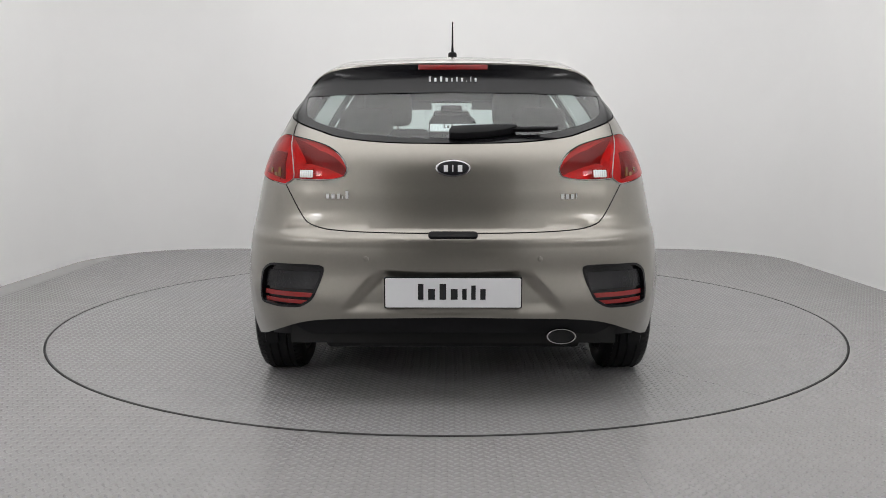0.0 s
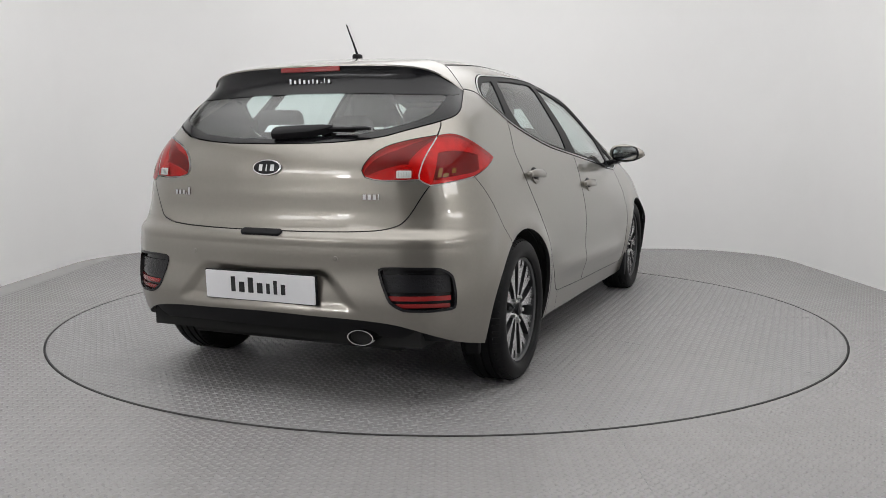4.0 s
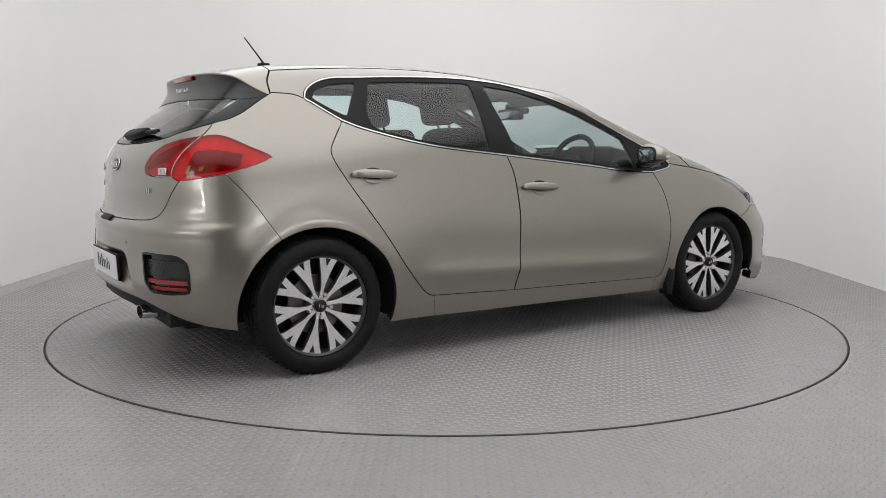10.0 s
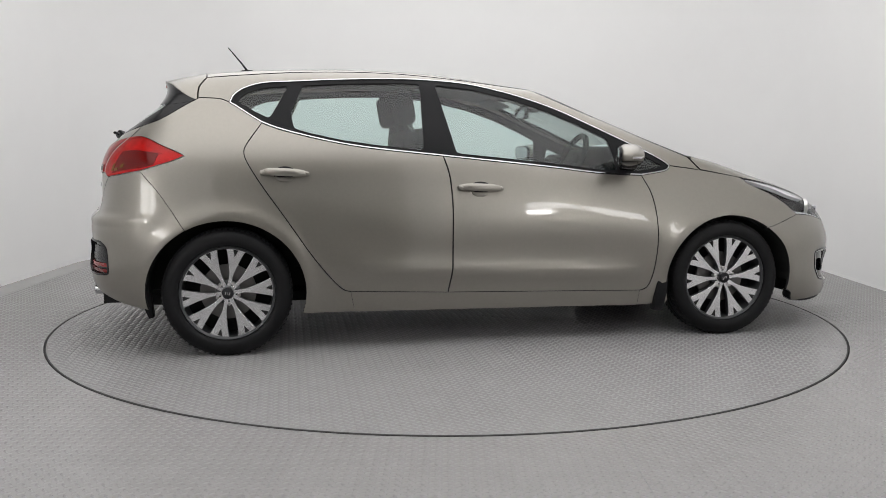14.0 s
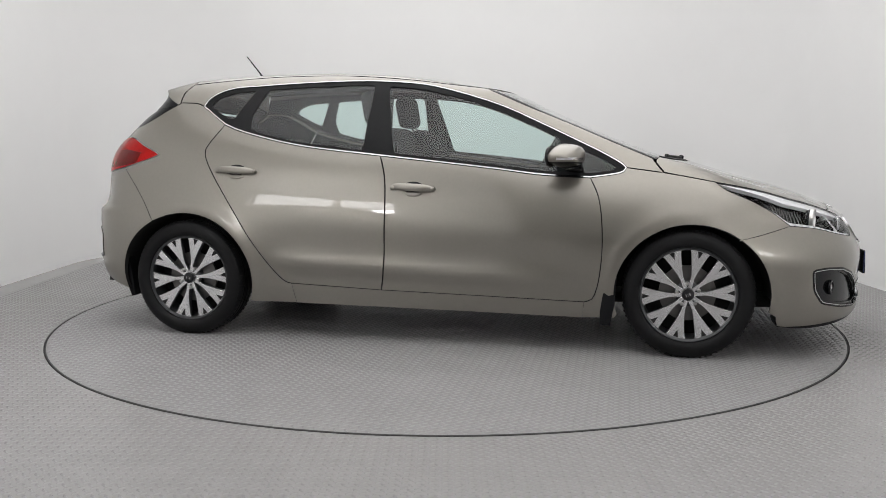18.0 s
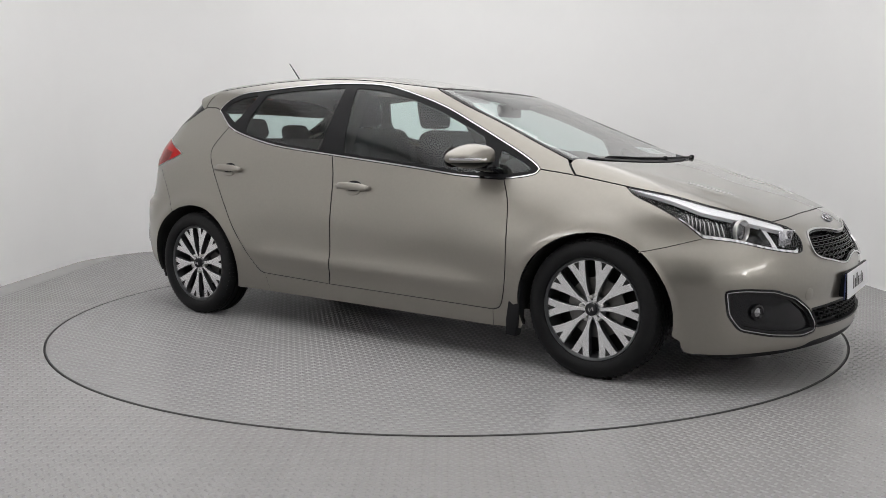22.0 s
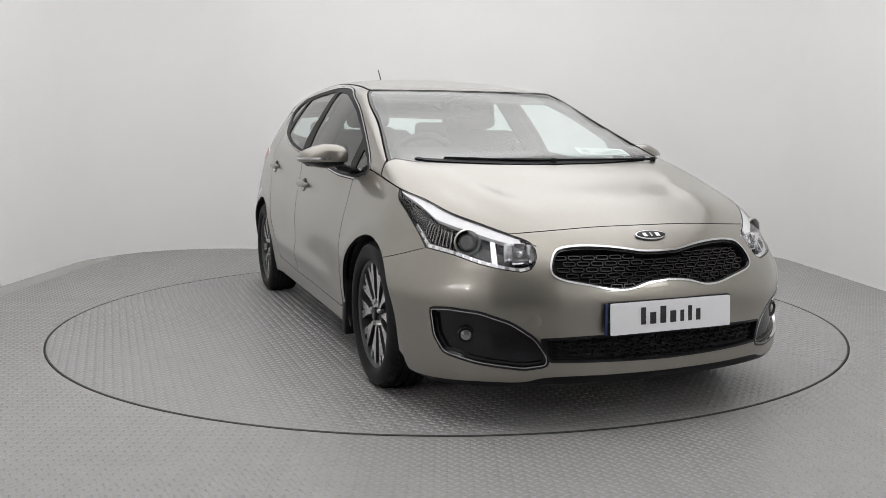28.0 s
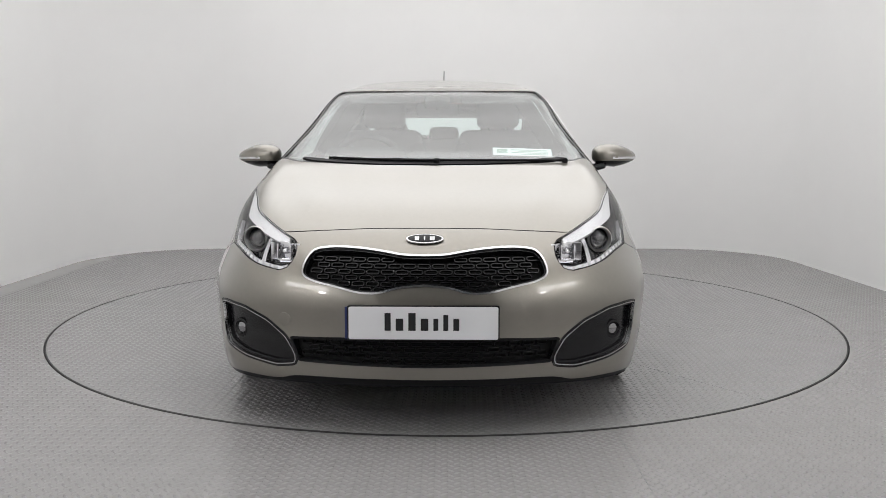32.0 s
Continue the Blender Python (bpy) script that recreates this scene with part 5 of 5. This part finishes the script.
# ---------------------------------------------------------------- mirrors and handles
def build_mirror(mirror):
    n, mrows = 32, 16
    def shell(z_from, z_to, grow):
        bm = bmesh.new()
        rings = []
        for j in range(mrows + 1):
            a = -math.pi / 2 + math.pi * j / mrows        # from the rear face to the nose
            ring = []
            sx = math.sin(a)
            rad = max(math.cos(a), 0) ** .55
            for k in range(n):
                b = 2 * math.pi * k / n
                cy, cz = math.cos(b), math.sin(b)
                sy = math.copysign(abs(cy) ** .75, cy)
                sz = math.copysign(abs(cz) ** .8, cz)
                y = -.918 + sy * rad * (.116 + grow)
                z = .984 + sz * rad * (.058 + grow) * (1.0 if sy > 0 else 1 - .42 * abs(sy)) + .004 * sy
                x = .718 + (.052 * sx if sx < 0 else .088 * sx) - .030 * (-(y + .915) / .1) * 1.0
                ring.append(bm.verts.new((x, y, z)))
            rings.append(ring)
        for r0, r1 in zip(rings, rings[1:]):
            for k in range(n):
                bm.faces.new((r0[k], r0[(k + 1) % n], r1[(k + 1) % n], r1[k]))
        bmesh.ops.remove_doubles(bm, verts=bm.verts, dist=1e-5)
        bmesh.ops.bisect_plane(bm, geom=bm.verts[:] + bm.edges[:] + bm.faces[:], plane_co=(0, 0, z_from), plane_no=(0, 0, 1), clear_inner=True)
        bmesh.ops.bisect_plane(bm, geom=bm.verts[:] + bm.edges[:] + bm.faces[:], plane_co=(0, 0, z_to), plane_no=(0, 0, 1), clear_outer=True)
        bmesh.ops.recalc_face_normals(bm, faces=bm.faces)
        return bm
    fl = (lambda b: moved(b, FLIP)) if mirror else (lambda b: b)
    cap = part("door_mirror", fl(shell(.958, 1.2, .002)), M_PAINT, car, "body-coloured door mirror with black base")
    part("mirror_base", fl(shell(.8, .960, 0)), M_GLOSS, cap, "gloss black mirror base")
    band = shell(.968, .979, .005)
    bmesh.ops.bisect_plane(band, geom=band.verts[:] + band.edges[:] + band.faces[:], plane_co=(0, -.90, 0), plane_no=(0, 1, 0), clear_outer=True)
    bmesh.ops.bisect_plane(band, geom=band.verts[:] + band.edges[:] + band.faces[:], plane_co=(.692, 0, 0), plane_no=(1, 0, 0), clear_inner=True)
    part("indicator", fl(band), M_LAMP_SILVER, cap, "slim silver indicator strip")
    part("mirror_housing", fl(moved(slab(rounded(.186, .096, .044), .014, .003), pose(.674, -.917, .982) @ Matrix(((0, 0, -1, 0), (-1, 0, 0, 0), (0, 1, 0, 0), (0, 0, 0, 1))) @ pose(0, 0, 0, 0, -16, 0))), M_GLOSS, cap)
    part("mirror_glass", fl(moved(slab(rounded(.166, .080, .036), .004, .001), pose(.662, -.917, .982) @ Matrix(((0, 0, -1, 0), (-1, 0, 0, 0), (0, 1, 0, 0), (0, 0, 0, 1))) @ pose(0, 0, 0, 0, -16, 0))), M_MIRROR, cap, "mirror glass")
    part("mirror_arm", fl(moved(box(.085, .13, .035, bevel=.012), pose(.765, -.800, .922, -14, 0, -10))), M_GLOSS, cap)


for mirror in (False, True):
    build_mirror(mirror)
    for (x, z), host in (((-1.035, .900), "rear"), ((-.050, .818), "front")):
        fl = (lambda b: moved(b, FLIP)) if mirror else (lambda b: b)
        m = spot("side", x, z, 0)
        bar = bmesh.new()
        rows = []
        for t in np.linspace(-1, 1, 21):
            r = (1 - abs(t) ** 3.2) ** .55 if abs(t) < 1 else 0
            rows.append((t * .122, r))
        ring = []
        for u, r in rows:
            lift = .026 * (1 - (u / .122) ** 4) + .004
            ring.append([bar.verts.new((u, .0 + (.019 * r + .001) * math.sin(b) - .006 * (u / .122), lift + (.009 * r + .001) * math.cos(b))) for b in np.linspace(0, 2 * math.pi, 15)[:-1]])
        for a, b in zip(ring, ring[1:]):
            for k in range(14):
                bar.faces.new((a[k], a[(k + 1) % 14], b[(k + 1) % 14], b[k]))
        bar.faces.new(ring[0])
        bar.faces.new(ring[-1])
        bmesh.ops.recalc_face_normals(bar, faces=bar.faces)
        h = part("door_handle", fl(moved(bar, m)), M_PAINT, car, "body-coloured pull handle")
        part("handle_foot", fl(moved(box(.045, .030, .030, (-.098, .002, .012), bevel=.012), m)), M_PAINT, h)
        part("handle_foot", fl(moved(box(.030, .022, .026, (.104, -.004, .012), bevel=.009), m)), M_PAINT, h)
        # The skin stays uncut; a flat black oval stands for the recess's shade.
        part("cup_shade", fl(moved(slab(oval(.058, .034, 28), .0025, .001), m @ pose(0, .001, -.0005))), M_BLACK, h, "black oval painting the hand recess's shade")
        part("cup_lip", fl(moved(slab([(-.050, -.012), (-.040, -.032), (-.02, -.043), (.02, -.043), (.040, -.034), (.050, -.014), (.03, -.020), (-.03, -.020)], .006, .002), m)), M_PAINT, h)


# ---------------------------------------------------------------- inside
ROOF_IN = full(join(line("top", [(-1.45, 0), (-1.44, -.3), (-1.40, -.48)]), line("top", [(-1.40, -.48), (-.5, -.49), (.22, -.48)]), line("top", [(.22, -.48), (.27, -.3), (.29, 0)])))
panel("headliner", "top", ROOF_IN, M_HEADLINER, car, "light grey headliner", off=-.035, rim=0, grid=.1)


def cushion(sx, sy, sz, at, turn=(0, 0, 0), r=.05):
    return box(sx, sy, sz, at, turn, bevel=r, seg=4)


def headrest(parent, x, y, z, w=.27, h=.19, d=.10, lean=-8):
    p = part("headrest", cushion(d, w, h, (x, y, z), (0, lean, 0), .042), M_CLOTH, parent, "charcoal padded headrest")
    return p


for y in (-.365, .365):
    seat = part("front_seat", merged(cushion(.50, .50, .17, (.12, y, .50), (0, -8, 0), .06)), M_CLOTH, car, "charcoal cloth front seat")
    part("backrest", merged(cushion(.15, .50, .62, (-.21, y, .83), (0, -17, 0), .06), cushion(.10, .10, .52, (-.16, y - .22, .80), (0, -17, 0), .04), cushion(.10, .10, .52, (-.16, y + .22, .80), (0, -17, 0), .04)), M_CLOTH, seat)
    headrest(seat, -.385, y, 1.245, .27, .20, .10, -10)
    for dy in (-.055, .055):
        part("headrest_post", tube([(-.31, y + dy, 1.08), (-.375, y + dy, 1.20)], .007, 8), M_CHROME, seat)
bench = part("rear_seat", cushion(.50, 1.24, .18, (-.85, 0, .50), (0, -6, 0), .06), M_CLOTH, car, "charcoal cloth rear bench")
part("backrest", cushion(.16, 1.26, .58, (-1.17, 0, .80), (0, -20, 0), .06), M_CLOTH, bench)
for y, w in ((-.40, .25), (0, .22), (.40, .25)):
    headrest(bench, -1.295, y, 1.145 if y else 1.11, w, .13, .09, -16)
    for dy in (-.05, .05):
        part("headrest_post", tube([(-1.24, y + dy, 1.04), (-1.28, y + dy, 1.12)], .006, 8), M_CHROME, bench)
part("parcel_shelf", box(.42, 1.10, .02, (-1.55, 0, .985), (0, -3, 0), .006), M_INTERIOR, car, "dark parcel shelf")
dash = part("dashboard", merged(cushion(.44, 1.34, .20, (.95, 0, .855), (0, 7, 0), .06), cushion(.30, .42, .13, (.86, -.36, .945), (0, 12, 0), .05), cushion(.26, .34, .12, (.86, 0.02, .925), (0, 14, 0), .04),
                                cushion(.22, 1.36, .30, (.93, 0, .68), (0, -8, 0), .06)), M_INTERIOR, car, "charcoal dashboard")
part("console", cushion(.80, .22, .30, (.30, 0, .50), (0, 0, 0), .05), M_INTERIOR, dash)
sw = bmesh.new()
R0, r0 = .182, .017
rings = [[sw.verts.new(((R0 + r0 * math.cos(b)) * math.cos(a), (R0 + r0 * math.cos(b)) * math.sin(a), r0 * math.sin(b))) for b in np.linspace(0, 2 * math.pi, 13)[:-1]] for a in np.linspace(0, 2 * math.pi, 49)[:-1]]
for i in range(48):
    for k in range(12):
        sw.faces.new((rings[i][k], rings[(i + 1) % 48][k], rings[(i + 1) % 48][(k + 1) % 12], rings[i][(k + 1) % 12]))
bmesh.ops.recalc_face_normals(sw, faces=sw.faces)
SWM = pose(.585, -.365, .925, 0, -64, 0)
wheel = part("steering_wheel", moved(sw, SWM), M_INTERIOR, car, "black steering wheel")
part("wheel_boss", moved(merged(cushion(.13, .15, .05, (0, 0, -.01), (0, 0, 0), .02), cushion(.30, .035, .02, (0, .0, -.008), (0, 0, 90), .008), cushion(.15, .035, .02, (-.09, 0, -.008), (0, 0, 0), .008)), SWM), M_INTERIOR, wheel)
part("column", tube([(.60, -.365, .915), (.86, -.365, .80)], .045, 14), M_INTERIOR, wheel)
rv = part("rear_view_mirror", cushion(.028, .24, .07, (.405, 0, 1.230), (0, -6, 0), .02), M_INTERIOR, car, "black interior mirror")
part("mirror_face", box(.003, .22, .055, (.3905, 0, 1.230), (0, -6, 0), .001), M_MIRROR, rv)
part("mirror_stem", tube([(.425, 0, 1.235), (.455, 0, 1.275)], .010, 8), M_INTERIOR, rv)
part("sensor_pod", cushion(.10, .14, .035, (.455, 0, 1.268), (0, 24, 0), .012), M_INTERIOR, rv)
for s in (-1, 1):
    part("sun_visor", cushion(.14, .36, .016, (.29, s * .31, 1.296), (0, 18, 0), .007), M_HEADLINER, car, "light grey sun visor")
    for nm, a, b, w in (("pillar_trim", (-.26, s * .50, 1.34), (-.22, s * .73, .98), .10),):
        v = Vector(b) - Vector(a)
        part(nm, moved(box(w, .03, v.length, bevel=.012), Matrix.Translation((Vector(a) + Vector(b)) / 2) @ v.to_track_quat("Z", "X").to_matrix().to_4x4() @ pose(0, 0, 0, 0, 0, 0)), M_INTERIOR, car, "charcoal pillar trim")
# papers on the windscreen and a dealer card in the rear window
pm = spot("top", 1.10, .42, -.012)
paper = part("window_paper", moved(slab([(-.14, -.048), (.14, -.048), (.14, .048), (-.14, .048)], .001), pm), M_PLATE, car, "white paper sheet with grey print behind the windscreen", smooth=False)
M_PRINT = mat("grey_green_print", (.25, .32, .27), .8)
for k in range(4):
    part("print_line", moved(slab([(-.12, .026 - k * .018), (.02 + .03 * (k % 2), .026 - k * .018), (.02 + .03 * (k % 2), .034 - k * .018), (-.12, .034 - k * .018)], .0006), pm @ pose(0, 0, .001)), M_PRINT, paper, smooth=False)
part("print_block", moved(slab([(.07, -.03), (.12, -.03), (.12, .02), (.07, .02)], .0006), pm @ pose(0, 0, .001)), M_PRINT, paper, smooth=False)
sm = spot("rear", -.030, 1.115, -.012)
card = part("window_card", moved(slab([(-.122, -.024), (.122, -.024), (.122, .024), (-.122, .024)], .0015), sm), M_PLATE, car, "white dealer card inside the rear window", smooth=False)
word(card, sm @ pose(-.02, -.004, .002), [w * .028 * .8 for w in WORD_W], [k * .025 for k in WORD_H], .003, .0006, M_INK, "card_lettering")


def motions():
    """The table and the car on it turn together, at an even pace."""
    table_rows, car_rows = [], []
    for t in range(0, 33, 2):
        turn = START_TURN + TURN_RATE * t
        m = pose(0, 0, 0, 0, 0, turn)
        table_rows.append((t, m))
        car_rows.append((t, m @ Matrix.Translation(CAR_SHIFT)))
    walk(turntable, table_rows)
    walk(car, car_rows)


motions()
